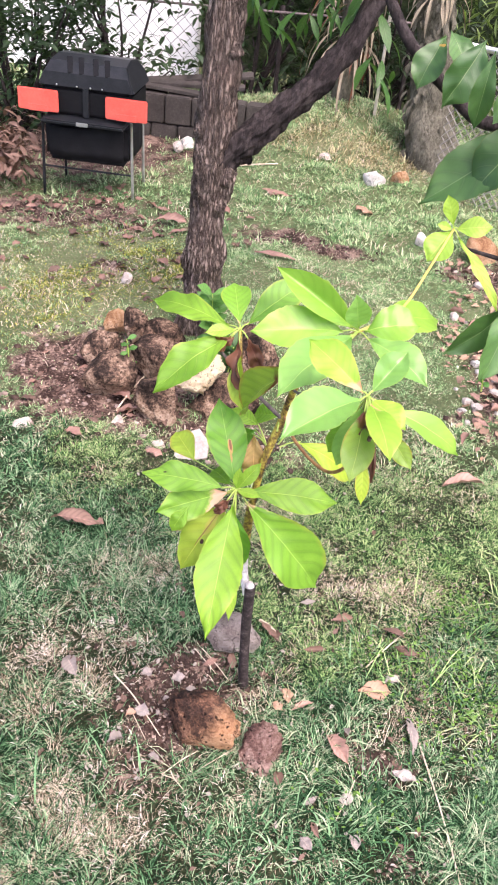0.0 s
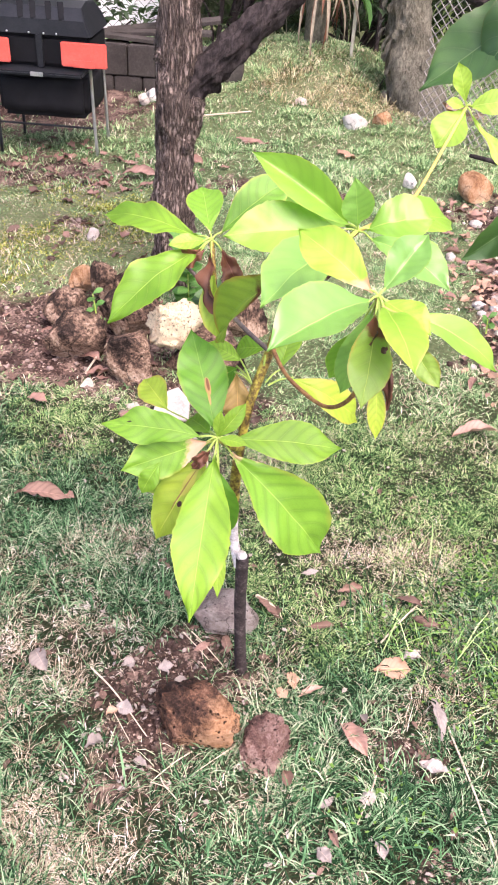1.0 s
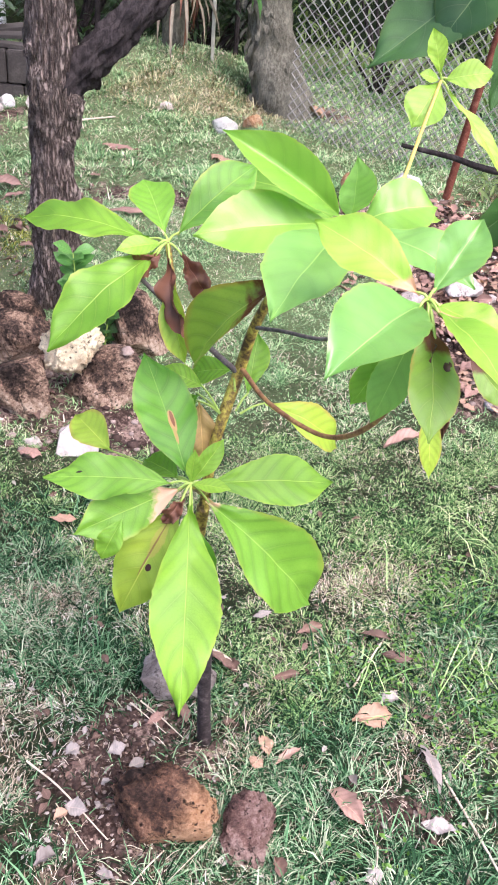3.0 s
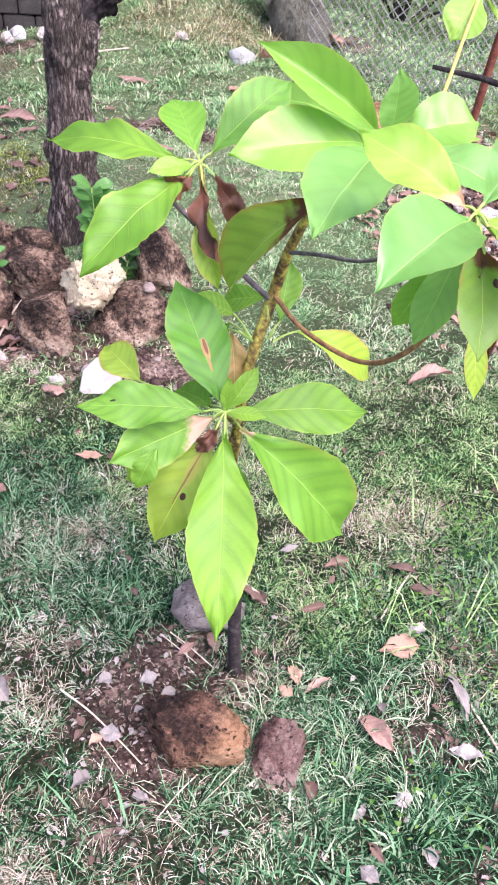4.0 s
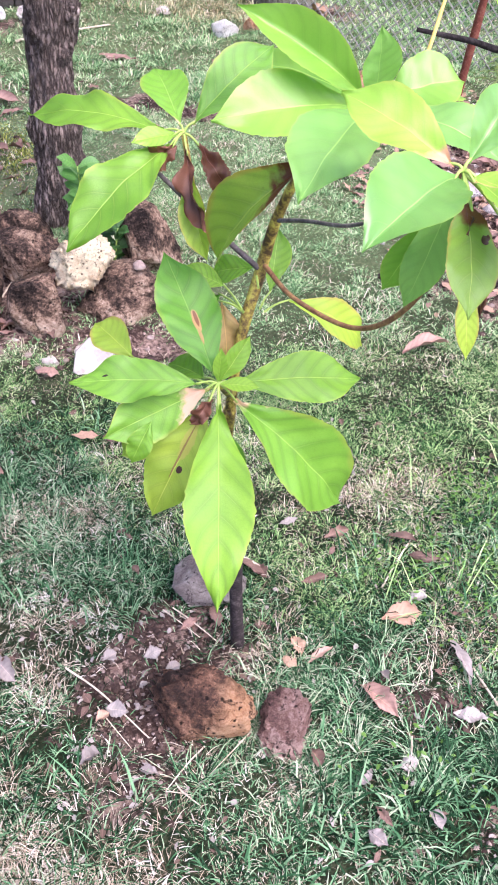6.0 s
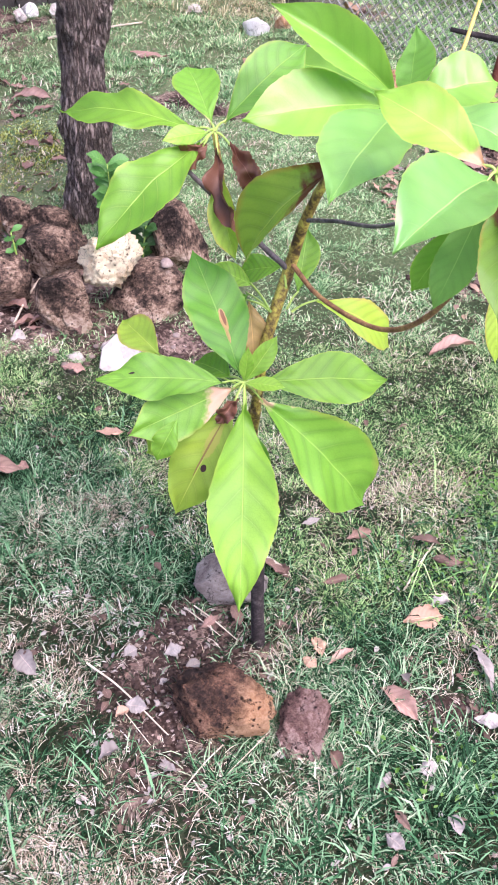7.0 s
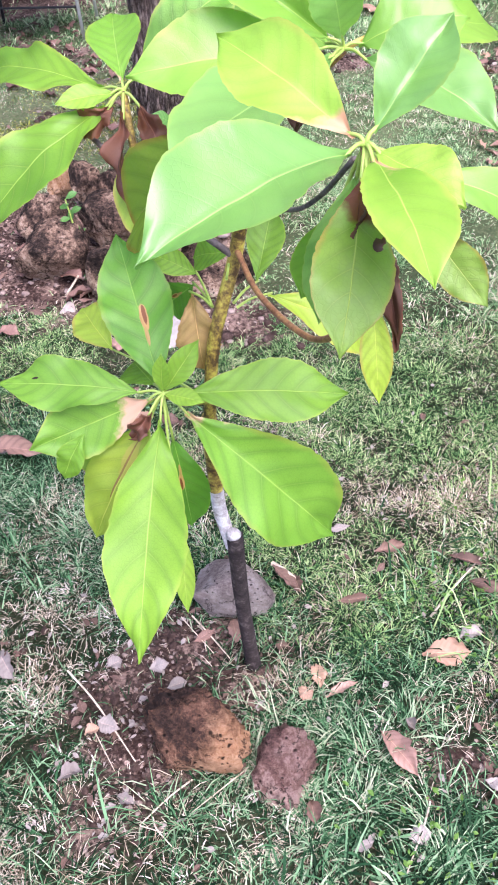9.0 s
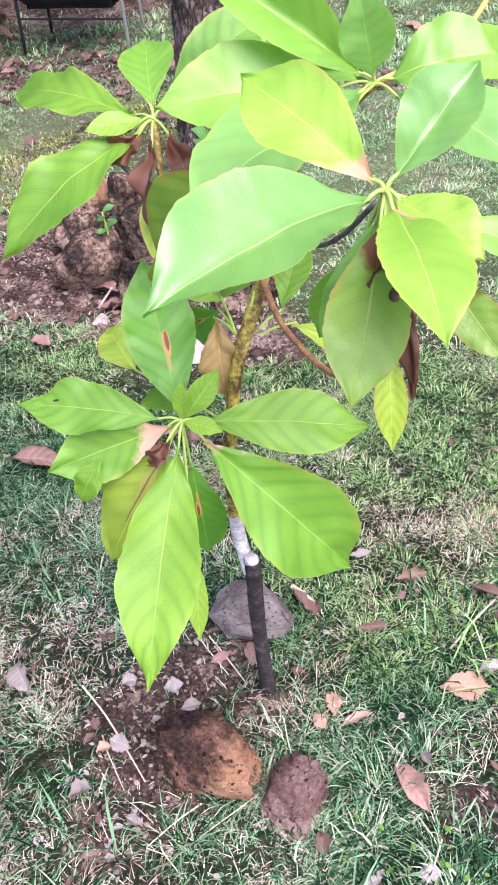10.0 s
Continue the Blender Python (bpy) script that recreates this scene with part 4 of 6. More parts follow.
# upper limbs and crown are unseen, added overhead to shade what stands behind
for tip in ((-1.3, 2.6, 3.3), (0.5, 2.9, 3.4), (-0.3, 1.2, 3.3), (-0.5, 3.2, 3.5)):
    tube("limb", [(-0.425, 2.0, 2.75), ((tip[0] - 0.43) / 2, (tip[1] + 2.0) / 2, 3.15), tip], [0.04, 0.028, 0.012], M_bark, tree, "", 12, 8, 0.1, 0.1, 2)
rc = random.Random(5)
crown_at = [(-0.45 + rc.gauss(0, 0.9), 2.2 + rc.gauss(0, 0.9), 2.9 + rc.uniform(-0.3, 0.9)) for _ in range(26)]
leaf_cloud("crown", crown_at, 0.55, 75, 0.15, M_leaf_small, tree, 11, 0.7, 0.3)
hang = [(-0.33, 2.15, 1.42), (-0.30, 2.1, 1.32), (-0.12, 2.12, 1.36), (0.02, 2.15, 1.50), (-0.08, 2.2, 1.55), (-0.2, 2.2, 1.5), (0.12, 2.2, 1.36), (0.14, 2.1, 1.18)]
leaf_cloud("hanging_leaves", hang, 0.11, 9, 0.13, M_leaf_small, tree, 12, 1.3, 0.26)

# ---------------------------------------------------------------- stones round the tree
RING = "stones round the tree"
DARKROCK = "dark weathered basalt stone in the ring round the tree"
rock("rock", (-0.53, 1.215, 0.070), (0.170, 0.20, 0.26), M_rock_dark, "upright brown-grey stone with a pale scar, in the ring", 3, 0.2, 8, 0.075, RING, lump=0.15, boxy=0.8, low=0.6)
rock("rock", (-0.275, 1.29, 0.050), (0.33, 0.24, 0.25), M_rock_dark, "broad brown stone with lichen in the ring", 7, 0.1, 13, 0.075, RING, lump=0.15, boxy=0.8, low=0.6)
rock("rock", (-0.19, 1.60, 0.085), (0.22, 0.26, 0.30), M_rock_dark, "large reddish-brown stone beside the trunk", 12, 0.5, 12, 0.075, RING, lump=0.15, boxy=0.8, low=0.6)
rock("rock", (-0.58, 1.47, 0.11), (0.25, 0.20, 0.19), M_rock_dark, "rounded brown stone leaning on the ring", 15, 0.0, 11, 0.075, RING, lump=0.15, boxy=0.8, low=0.6)
rock("rock", (-0.75, 1.33, 0.07), (0.25, 0.22, 0.22), M_rock_dark, "angular dark stone in the ring round the tree", 21, 0.3, 16, 0.075, RING, lump=0.15, boxy=0.8, low=0.6)
rock("rock", (-0.85, 1.55, 0.07), (0.20, 0.22, 0.19), M_rock_dark, DARKROCK, 25, 0.9, 12, 0.075, RING, lump=0.15, boxy=0.8, low=0.6)
rock("rock", (-0.745, 1.75, 0.09), (0.12, 0.12, 0.17), M_rock_dark, "short dark stump-like stone", 31, 0.2, 14, 0.075, RING, lump=0.15, boxy=0.8, low=0.6)
rock("rock", (-0.85, 1.83, 0.045), (0.12, 0.10, 0.12), M_rock_orange, "orange stone behind the ring", 34, 0.2, 5, 0.1, RING)
rock("rock", (-0.62, 1.74, 0.07), (0.20, 0.14, 0.16), M_rock_dark, DARKROCK, 38, 0.5, 13, 0.075, RING, lump=0.15, boxy=0.8, low=0.6)
rock("coral_rock", (-0.378, 1.255, 0.210), (0.215, 0.15, 0.20), M_coral, "pale knobbly coral limestone perched on the ring", 41, 0.1, 4, 0.12, RING, lump=0.16, knob=0.24, boxy=0.85)
rock("rock", (-0.21, 1.27, 0.180), (0.042, 0.034, 0.03), M_pebble, "small pale stone on the ring", 43, 0.1, 4, 0.15, RING, sub=3)

# stones at the sapling
rock("rock", (-0.086, -0.168, 0.046), (0.198, 0.158, 0.168), M_rock_brown, "pitted brown and orange stone at the sapling's foot", 55, 0.15, 5, 0.17, "stones at the sapling", lump=0.12, boxy=0.62)
rock("rock", (0.068, -0.209, 0.030), (0.108, 0.138, 0.112), M_rock_red, "rounded reddish-brown stone at the sapling's foot", 59, -0.25, 7, 0.16, "stones at the sapling", lump=0.12, boxy=0.8)
rock("rock", (-0.058, 0.15, 0.045), (0.175, 0.12, 0.125), M_rock_grey, "pitted grey block behind the sapling's stem", 63, 0.05, 5, 0.07, "stones at the sapling", lump=0.08, boxy=0.5)

# scattered stones further back
SC = "scattered stones"
for at, size, mat, lab, sd in (
        ((-1.117, 4.70, 0.03), (0.13, 0.10, 0.10), M_rock_white, "pale stone below the low block wall", 76),
        ((-0.945, 4.65, 0.03), (0.10, 0.09, 0.12), M_rock_pale, "pale upright stone below the low block wall", 77),
        ((-1.16, 4.58, 0.03), (0.10, 0.09, 0.08), M_rock_pale, "small pale stone below the low block wall", 78),
        ((0.25, 4.28, 0.07), (0.17, 0.11, 0.13), M_rock_white, "white stone in the rough grass", 71),
        ((0.43, 4.32, 0.08), (0.13, 0.10, 0.14), M_rock_orange, "pinkish stone in the rough grass", 72),
        ((0.89, 3.22, 0.08), (0.24, 0.18, 0.19), M_rock_orange, "brown stone at the edge of the bare soil", 73),
        ((1.17, 3.30, 0.07), (0.19, 0.15, 0.17), M_rock_white, "pale stone at the edge of the bare soil", 74),
        ((0.565, 3.39, 0.03), (0.09, 0.06, 0.09), M_rock_white, "small white stone on the lawn", 75),
        ((0.90, 2.00, 0.03), (0.16, 0.12, 0.09), M_rock_pale, "flat pink-grey stone on the bare soil", 76),
        ((1.12, 2.10, 0.05), (0.18, 0.14, 0.11), M_rock_pale, "pale stone on the bare soil", 77),
        ((1.30, 1.85, 0.06), (0.22, 0.16, 0.12), M_rock_red, "brown stone on the bare soil", 78),
        ((1.05, 1.60, 0.03), (0.26, 0.13, 0.09), M_rock_dark, "dark flat stone on the bare soil", 79),
        ((-0.10, 4.6, 0.07), (0.10, 0.08, 0.10), M_rock_pale, "small pale stone by the mound", 80),
        ((-0.48, 1.02, 0.0), (0.07, 0.05, 0.045), M_rock_pale, "small pale stone on the soil", 81),
        ((-0.38, 1.07, 0.0), (0.05, 0.045, 0.05), M_rock_pale, "small pink-grey stone on the soil", 82),
        ((-0.66, 1.12, 0.01), (0.07, 0.06, 0.05), M_rock_pale, "small pale stone on the soil", 83),
        ((-0.58, 1.13, 0.0), (0.04, 0.04, 0.04), M_rock_pale, "small pale stone on the soil", 84),
        ((-0.95, 2.35, 0.02), (0.07, 0.06, 0.06), M_rock_pale, "small pale stone on the lawn", 85),
        ((-1.00, 1.02, 0.01), (0.08, 0.06, 0.05), M_rock_pale, "small white stone on the turf", 86)):
    rock("stone", at, size, mat, lab, sd, sd * 0.7, 8, 0.08, SC, sub=4, lump=0.15, boxy=0.8, low=0.5)

# ---------------------------------------------------------------- sapling
sap = thing("avocado_sapling", (0, 0, 0), "young avocado tree with bright yellow-green drooping leaves, some scorched", "sapling")
tube("stem", [(-0.002, -0.004, -0.03), (-0.006, -0.007, 0.02), (-0.015, -0.010, 0.2), (-0.017, -0.012, 0.385)], [0.0165, 0.0140, 0.0125, 0.0130], M_stem_dark, sap, "dark bark on the lower stem", 16, 10, 0.05, 0.1, 2)
bm = bmesh.new()
bmesh.ops.create_cone(bm, cap_ends=True, segments=16, radius1=0.0125, radius2=0.009, depth=0.008, matrix=pose(-0.0185, -0.0125, 0.389, 8, 4, 0))
part("pruning_cut", bm, M_stem_pale, sap, "white pruning cut")
tube("stem", [(-0.024, -0.006, 0.35), (-0.034, 0.004, 0.39), (-0.040, 0.008, 0.42), (-0.042, 0.006, 0.475)], [0.010, 0.0105, 0.011, 0.0105], M_stem_pale, sap, "pale whitish stretch of stem", 14, 8, 0.05, 0.1, 4)
tube("stem", [(-0.042, 0.006, 0.470), (-0.042, 0.004, 0.52), (-0.040, -0.003, 0.58), (-0.037, -0.012, 0.63)], [0.0108, 0.0105, 0.0105, 0.0105], M_stem_green, sap, "yellow-brown stretch of stem", 14, 8, 0.05, 0.1, 4)
tube("stem", [(-0.037, -0.012, 0.62), (-0.024, 0.006, 0.74), (0.008, 0.036, 0.854), (0.026, 0.020, 0.945), (0.06, 0.0, 1.03), (0.132, 0.0, 1.10)],
     [0.0085, 0.0088, 0.0088, 0.0075, 0.0055, 0.0045], M_stem_green, sap, "yellow-green stem mottled brown", 14, 10, 0.04, 0.08, 6)
tube("branch", [(0.010, 0.032, 0.860), (0.045, -0.050, 0.852), (0.105, -0.150, 0.868), (0.140, -0.225, 0.935), (0.154, -0.285, 1.04), (0.152, -0.30, 1.14)],
     [0.0040, 0.0034, 0.0034, 0.0036, 0.0036, 0.0034], M_stem_red, sap, "thin reddish-brown curved branch", 10, 10, 0.03, 0.1, 7)
tube("branch", [(0.004, 0.034, 0.852), (-0.04, 0.02, 0.90), (-0.09, 0.016, 0.955), (-0.147, 0.028, 1.008)], [0.0045, 0.004, 0.0038, 0.003], M_twig, sap, "thin grey twig", 8, 8)
tube("branch", [(-0.09, 0.012, 0.955), (-0.095, 0.02, 1.0), (-0.103, 0.044, 1.045)], [0.004, 0.0045, 0.004], M_stem_green, sap, "", 8, 8)
tube("branch", [(-0.034, -0.01, 0.66), (-0.045, -0.06, 0.70), (-0.062, -0.118, 0.758)], [0.007, 0.006, 0.005], M_stem_green, sap, "", 10, 8)
tube("branch", [(0.024, 0.018, 0.935), (0.05, -0.06, 0.972), (0.09, -0.13, 1.0), (0.118, -0.20, 1.05), (0.145, -0.28, 1.12)], [0.0030, 0.0027, 0.0025, 0.0023, 0.0022], M_twig, sap, "", 8, 6)
tube("branch", [(0.132, 0.0, 1.10), (0.19, 0.06, 1.11), (0.225, 0.12, 1.12), (0.27, 0.22, 1.17), (0.308, 0.30, 1.22)], [0.0032, 0.0030, 0.0028, 0.0026, 0.0024], M_shoot, sap, "long yellow shoot", 8, 8)

HA, HL, HT, HR, HF = (-0.064, -0.124, 0.764), (-0.103, 0.044, 1.045), (0.132, 0.0, 1.10), (0.152, -0.30, 1.138), (0.308, 0.30, 1.22)


def stalked(hub, start, tip, width, mat, label="", name="leaf", **kw):
    """A leaf blade with its stalk from the twig's end."""
    lf = leaf(sap, start, tip, width, mat, name, label, **kw)
    h, s_ = Vector(hub), Vector(start)
    if (h - s_).length > 0.006:
        tube("stalk", [h, (h + s_) / 2 + Vector((0, 0, 0.004)), s_ + (s_ - h).normalized() * 0.006], [0.0020, 0.0016, 0.0015], M_petiole, lf, "", 6, 4)
    return lf


def on(hub, tip, f):
    h, t = Vector(hub), Vector(tip)
    return tuple(h + (t - h) * f)


SAP_LEAVES = (
    # hub, start along the way, tip, width, material, bend
    (HA, 0.10, (-0.076, -0.352, 0.556), 0.096, M_leaf, dict(face=(0.05, -0.7, 0.7), arch=0.06, fold=0.20, form=1.0, wave=0.09, taper=0.5, seed=1)),
    (HA, 0.12, (0.134, -0.106, 0.510), 0.122, M_leaf_pink, dict(face=(0.15, -0.70, 0.75), arch=0.10, fold=0.42, form=1.06, wave=0.04, taper=0.72, seed=2)),
    (HA, 0.10, (0.148, -0.070, 0.726), 0.078, M_leaf, dict(face=(0, -0.6, 0.8), arch=0.08, fold=0.10, form=1.1, wave=0.04, seed=3)),
    (HA, 0.06, (-0.133, 0.026, 0.884), 0.086, M_leaf_spot, dict(face=(0.25, -0.85, 0.4), arch=0.03, fold=0.12, form=1.0, wave=0.06, seed=4)),
    (HA, 0.12, (-0.266, -0.113, 0.762), 0.068, M_leaf_speck, dict(face=(0, -0.50, 0.86), arch=0.07, fold=0.15, form=1.1, wave=0.09, taper=0.6, seed=5)),
    (HA, 0.08, (-0.222, -0.172, 0.712), 0.074, M_leaf_scorched, dict(face=(-0.1, -0.9, 0.45), arch=-0.05, fold=0.15, form=1.1, wave=0.06, seed=6)),
    (HA, 0.18, (-0.161, -0.189, 0.578), 0.085, M_leaf_holed, dict(face=(-0.3, -0.85, 0.4), arch=0.06, fold=0.12, form=0.9, wave=0.04, seed=7)),
    (HA, 0.45, (-0.205, -0.094, 0.612), 0.055, M_leaf_yellow, dict(face=(-0.2, -0.8, 0.5), arch=0.05, fold=0.2, seed=8)),
    (HA, 0.30, (-0.050, -0.130, 0.540), 0.060, M_leaf_spot, dict(face=(0.4, -0.8, 0.3), arch=0.05, fold=0.3, seed=9)),
    (HA, 0.55, (-0.043, -0.240, 0.500), 0.026, M_leaf_lime, dict(face=(0.3, -0.8, 0.3), arch=0.05, fold=0.3, seed=10)),
    (HA, 0.05, (-0.020, -0.100, 0.825), 0.030, M_leaf_lime, dict(face=(0.2, -0.7, 0.6), arch=0.05, fold=0.3, seed=11)),
    (HA, 0.05, (-0.010, -0.150, 0.775), 0.022, M_leaf_lime, dict(face=(0, -0.5, 0.8), arch=0.05, fold=0.3, seed=12)),
    (HA, 0.05, (-0.060, -0.120, 0.820), 0.020, M_leaf_lime, dict(face=(0, -0.8, 0.4), arch=0.05, fold=0.3, seed=13)),
    (HA, 0.25, (-0.130, -0.005, 0.715), 0.055, M_leaf, dict(face=(0, -0.6, 0.8), arch=0.06, fold=0.15, seed=14)),
    (HL, 0.12, (-0.254, -0.076, 0.939), 0.082, M_leaf, dict(face=(-0.25, -0.6, 0.75), arch=0.10, fold=0.15, form=0.95, wave=0.06, seed=21)),
    (HL, 0.12, (-0.314, 0.170, 1.021), 0.060, M_leaf, dict(face=(0, -0.55, 0.8), arch=0.10, fold=0.15, wave=0.10, seed=22)),
    (HL, 0.10, (-0.138, 0.174, 1.085), 0.064, M_leaf_pink, dict(face=(0.1, -0.8, 0.6), arch=0.08, fold=0.12, form=1.2, seed=23)),
    (HL, 0.10, (0.020, 0.130, 1.130), 0.070, M_leaf_pink, dict(face=(-0.1, -0.75, 0.65), arch=0.10, fold=0.15, form=1.1, seed=24)),
    (HL, 0.12, (-0.170, 0.010, 1.045), 0.030, M_leaf_lime, dict(face=(0, -0.6, 0.8), arch=0.05, fold=0.2, seed=25)),
    (HT, 0.07, (-0.040, 0.012, 1.206), 0.060, M_leaf_top, dict(face=(-0.1, -0.75, 0.6), arch=0.08, fold=0.85, form=0.95, wave=0.03, seed=31)),
    (HT, 0.14, (-0.073, -0.049, 1.094), 0.088, M_leaf_top, dict(face=(0, -0.65, 0.75), arch=0.06, fold=0.30, form=1.0, seed=32)),
    (HT, 0.08, (0.003, -0.261, 1.089), 0.100, M_leaf_blue, dict(face=(-0.2, -0.55, 0.8), arch=0.05, fold=0.30, form=1.05, seed=33)),
    (HT, 0.10, (0.115, -0.060, 1.205), 0.050, M_leaf_blue, dict(face=(0.1, -0.9, 0.3), arch=0.04, fold=0.3, seed=34)),
    (HT, 0.12, (0.308, 0.220, 1.040), 0.085, M_leaf_top, dict(face=(0.0, -0.6, 0.8), arch=0.10, fold=0.15, seed=35)),
    (HT, 0.12, (-0.025, 0.300, 1.040), 0.075, M_leaf_top, dict(face=(0, -0.6, 0.8), arch=0.10, fold=0.15, seed=36)),
    (HT, 0.15, (0.268, -0.128, 1.074), 0.075, M_leaf_blue, dict(face=(0.1, -0.5, 0.85), arch=0.10, fold=0.30, form=1.1, seed=37)),
    (HT, 0.15, (0.044, 0.175, 1.055), 0.070, M_leaf_top, dict(face=(0, -0.7, 0.7), arch=0.10, fold=0.15, seed=38)),
    (HT, 0.12, (0.250, 0.02, 1.120), 0.080, M_leaf_top, dict(face=(0, -0.6, 0.8), arch=0.12, fold=0.30, seed=39)),
    (HR, 0.08, (0.025, -0.455, 1.138), 0.080, M_leaf_blue, dict(face=(-0.1, -0.5, 0.85), arch=0.07, fold=0.55, form=1.1, seed=41)),
    (HR, 0.07, (0.044, -0.220, 1.184), 0.064, M_leaf_top_pink, dict(face=(0, -0.65, 0.75), arch=0.06, fold=0.30, form=1.1, seed=42)),
    (HR, 0.10, (0.206, -0.255, 1.207), 0.050, M_leaf_blue, dict(face=(-0.2, -0.8, 0.5), arch=0.04, fold=0.6, form=1.1, seed=43)),
    (HR, 0.12, (0.216, -0.357, 1.123), 0.045, M_leaf_lime, dict(face=(0.1, -0.6, 0.8), arch=0.08, fold=0.2, seed=44)),
    (HR, 0.20, (0.325, -0.270, 1.030), 0.050, M_leaf_top, dict(face=(0.2, -0.5, 0.85), arch=0.12, fold=0.2, seed=45)),
    (HR, 0.12, (0.192, -0.445, 1.120), 0.056, M_leaf_top_pink, dict(face=(0.2, -0.6, 0.75), arch=0.08, fold=0.30, form=1.1, seed=46)),
    (HR, 0.15, (0.140, -0.420, 1.050), 0.055, M_leaf_half, dict(face=(0.1, -0.95, 0.25), arch=0.08, fold=0.10, form=1.1, seed=47)),
    (HR, 0.12, (0.121, -0.290, 0.985), 0.045, M_leaf_blue, dict(face=(-0.2, -0.95, 0.1), arch=0.05, fold=0.12, seed=48)),
    (HR, 0.35, (0.105, -0.255, 0.985), 0.038, M_leaf_top, dict(face=(-0.3, -0.9, 0.1), arch=0.05, fold=0.12, seed=49)),
    (HR, 0.55, (0.170, -0.370, 0.970), 0.024, M_leaf_yellow, dict(face=(0.0, -0.95, 0.1), arch=0.05, fold=0.15, seed=50)),
    (HR, 0.50, (0.238, -0.366, 1.055), 0.032, M_leaf_half, dict(face=(0.1, -0.9, 0.3), arch=0.05, fold=0.15, seed=51)),
    (HF, 0.08, (0.281, 0.300, 1.292), 0.034, M_leaf_lime, dict(face=(0.1, -0.9, 0.3), arch=0.03, fold=0.2, form=1.3, seed=61)),
    (HF, 0.08, (0.388, 0.300, 1.235), 0.046, M_leaf_lime, dict(face=(0, -0.8, 0.6), arch=0.10, fold=0.1, seed=62)),
    (HF, 0.05, (0.261, 0.250, 1.161), 0.066, M_leaf_lime, dict(face=(-0.1, -0.8, 0.6), arch=0.08, fold=0.1, form=1.1, seed=63)),
    (HF, 0.10, (0.429, 0.220, 1.080), 0.028, M_leaf_lime, dict(face=(0.3, -0.7, 0.6), arch=0.06, fold=0.3, wave=0.15, seed=64)),
    (HF, 0.10, (0.270, 0.290, 1.230), 0.020, M_leaf_lime, dict(face=(0, -0.8, 0.6), arch=0.05, fold=0.2, seed=65)),
)
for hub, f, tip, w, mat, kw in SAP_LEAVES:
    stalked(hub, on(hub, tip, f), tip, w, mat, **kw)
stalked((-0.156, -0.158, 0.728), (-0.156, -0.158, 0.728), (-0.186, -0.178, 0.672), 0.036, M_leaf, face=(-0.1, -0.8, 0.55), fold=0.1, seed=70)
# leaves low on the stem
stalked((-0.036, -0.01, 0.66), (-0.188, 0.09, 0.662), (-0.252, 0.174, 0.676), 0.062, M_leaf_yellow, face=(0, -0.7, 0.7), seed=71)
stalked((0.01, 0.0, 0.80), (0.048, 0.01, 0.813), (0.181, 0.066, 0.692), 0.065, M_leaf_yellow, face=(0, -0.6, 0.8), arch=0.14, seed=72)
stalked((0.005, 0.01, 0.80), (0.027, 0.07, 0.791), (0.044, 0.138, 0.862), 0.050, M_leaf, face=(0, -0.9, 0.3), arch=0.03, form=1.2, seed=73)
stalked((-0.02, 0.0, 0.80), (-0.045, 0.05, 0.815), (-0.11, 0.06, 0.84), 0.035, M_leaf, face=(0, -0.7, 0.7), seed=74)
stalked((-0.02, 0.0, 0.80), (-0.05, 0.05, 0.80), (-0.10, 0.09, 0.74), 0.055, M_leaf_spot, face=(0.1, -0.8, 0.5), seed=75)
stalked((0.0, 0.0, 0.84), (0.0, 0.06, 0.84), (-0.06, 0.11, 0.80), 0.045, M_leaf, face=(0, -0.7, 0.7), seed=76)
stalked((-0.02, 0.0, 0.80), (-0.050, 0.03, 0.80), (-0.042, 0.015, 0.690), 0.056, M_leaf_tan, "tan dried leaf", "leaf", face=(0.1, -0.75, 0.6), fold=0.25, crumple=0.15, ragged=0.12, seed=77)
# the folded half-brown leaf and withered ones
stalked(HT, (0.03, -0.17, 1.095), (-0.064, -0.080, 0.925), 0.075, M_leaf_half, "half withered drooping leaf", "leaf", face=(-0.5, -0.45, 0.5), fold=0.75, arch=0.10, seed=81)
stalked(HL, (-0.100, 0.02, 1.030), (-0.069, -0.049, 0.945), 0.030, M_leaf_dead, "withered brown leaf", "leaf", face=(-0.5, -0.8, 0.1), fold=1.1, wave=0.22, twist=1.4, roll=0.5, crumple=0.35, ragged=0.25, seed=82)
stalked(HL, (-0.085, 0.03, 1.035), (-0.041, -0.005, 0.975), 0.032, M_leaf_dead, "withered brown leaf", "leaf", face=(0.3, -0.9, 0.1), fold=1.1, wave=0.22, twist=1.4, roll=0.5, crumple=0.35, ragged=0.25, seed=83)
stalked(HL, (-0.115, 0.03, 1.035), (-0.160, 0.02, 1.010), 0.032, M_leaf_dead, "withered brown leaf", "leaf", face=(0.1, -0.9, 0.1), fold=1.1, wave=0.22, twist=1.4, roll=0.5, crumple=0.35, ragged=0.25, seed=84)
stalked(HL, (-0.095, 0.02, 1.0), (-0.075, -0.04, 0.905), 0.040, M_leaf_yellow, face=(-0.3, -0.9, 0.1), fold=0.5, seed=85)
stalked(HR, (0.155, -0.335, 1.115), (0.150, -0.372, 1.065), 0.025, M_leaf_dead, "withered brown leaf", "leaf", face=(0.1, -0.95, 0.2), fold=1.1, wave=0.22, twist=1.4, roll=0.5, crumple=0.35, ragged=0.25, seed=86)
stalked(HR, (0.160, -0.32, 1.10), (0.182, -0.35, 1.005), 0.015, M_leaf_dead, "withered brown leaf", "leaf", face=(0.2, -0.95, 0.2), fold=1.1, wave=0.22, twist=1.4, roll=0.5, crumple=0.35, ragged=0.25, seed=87)
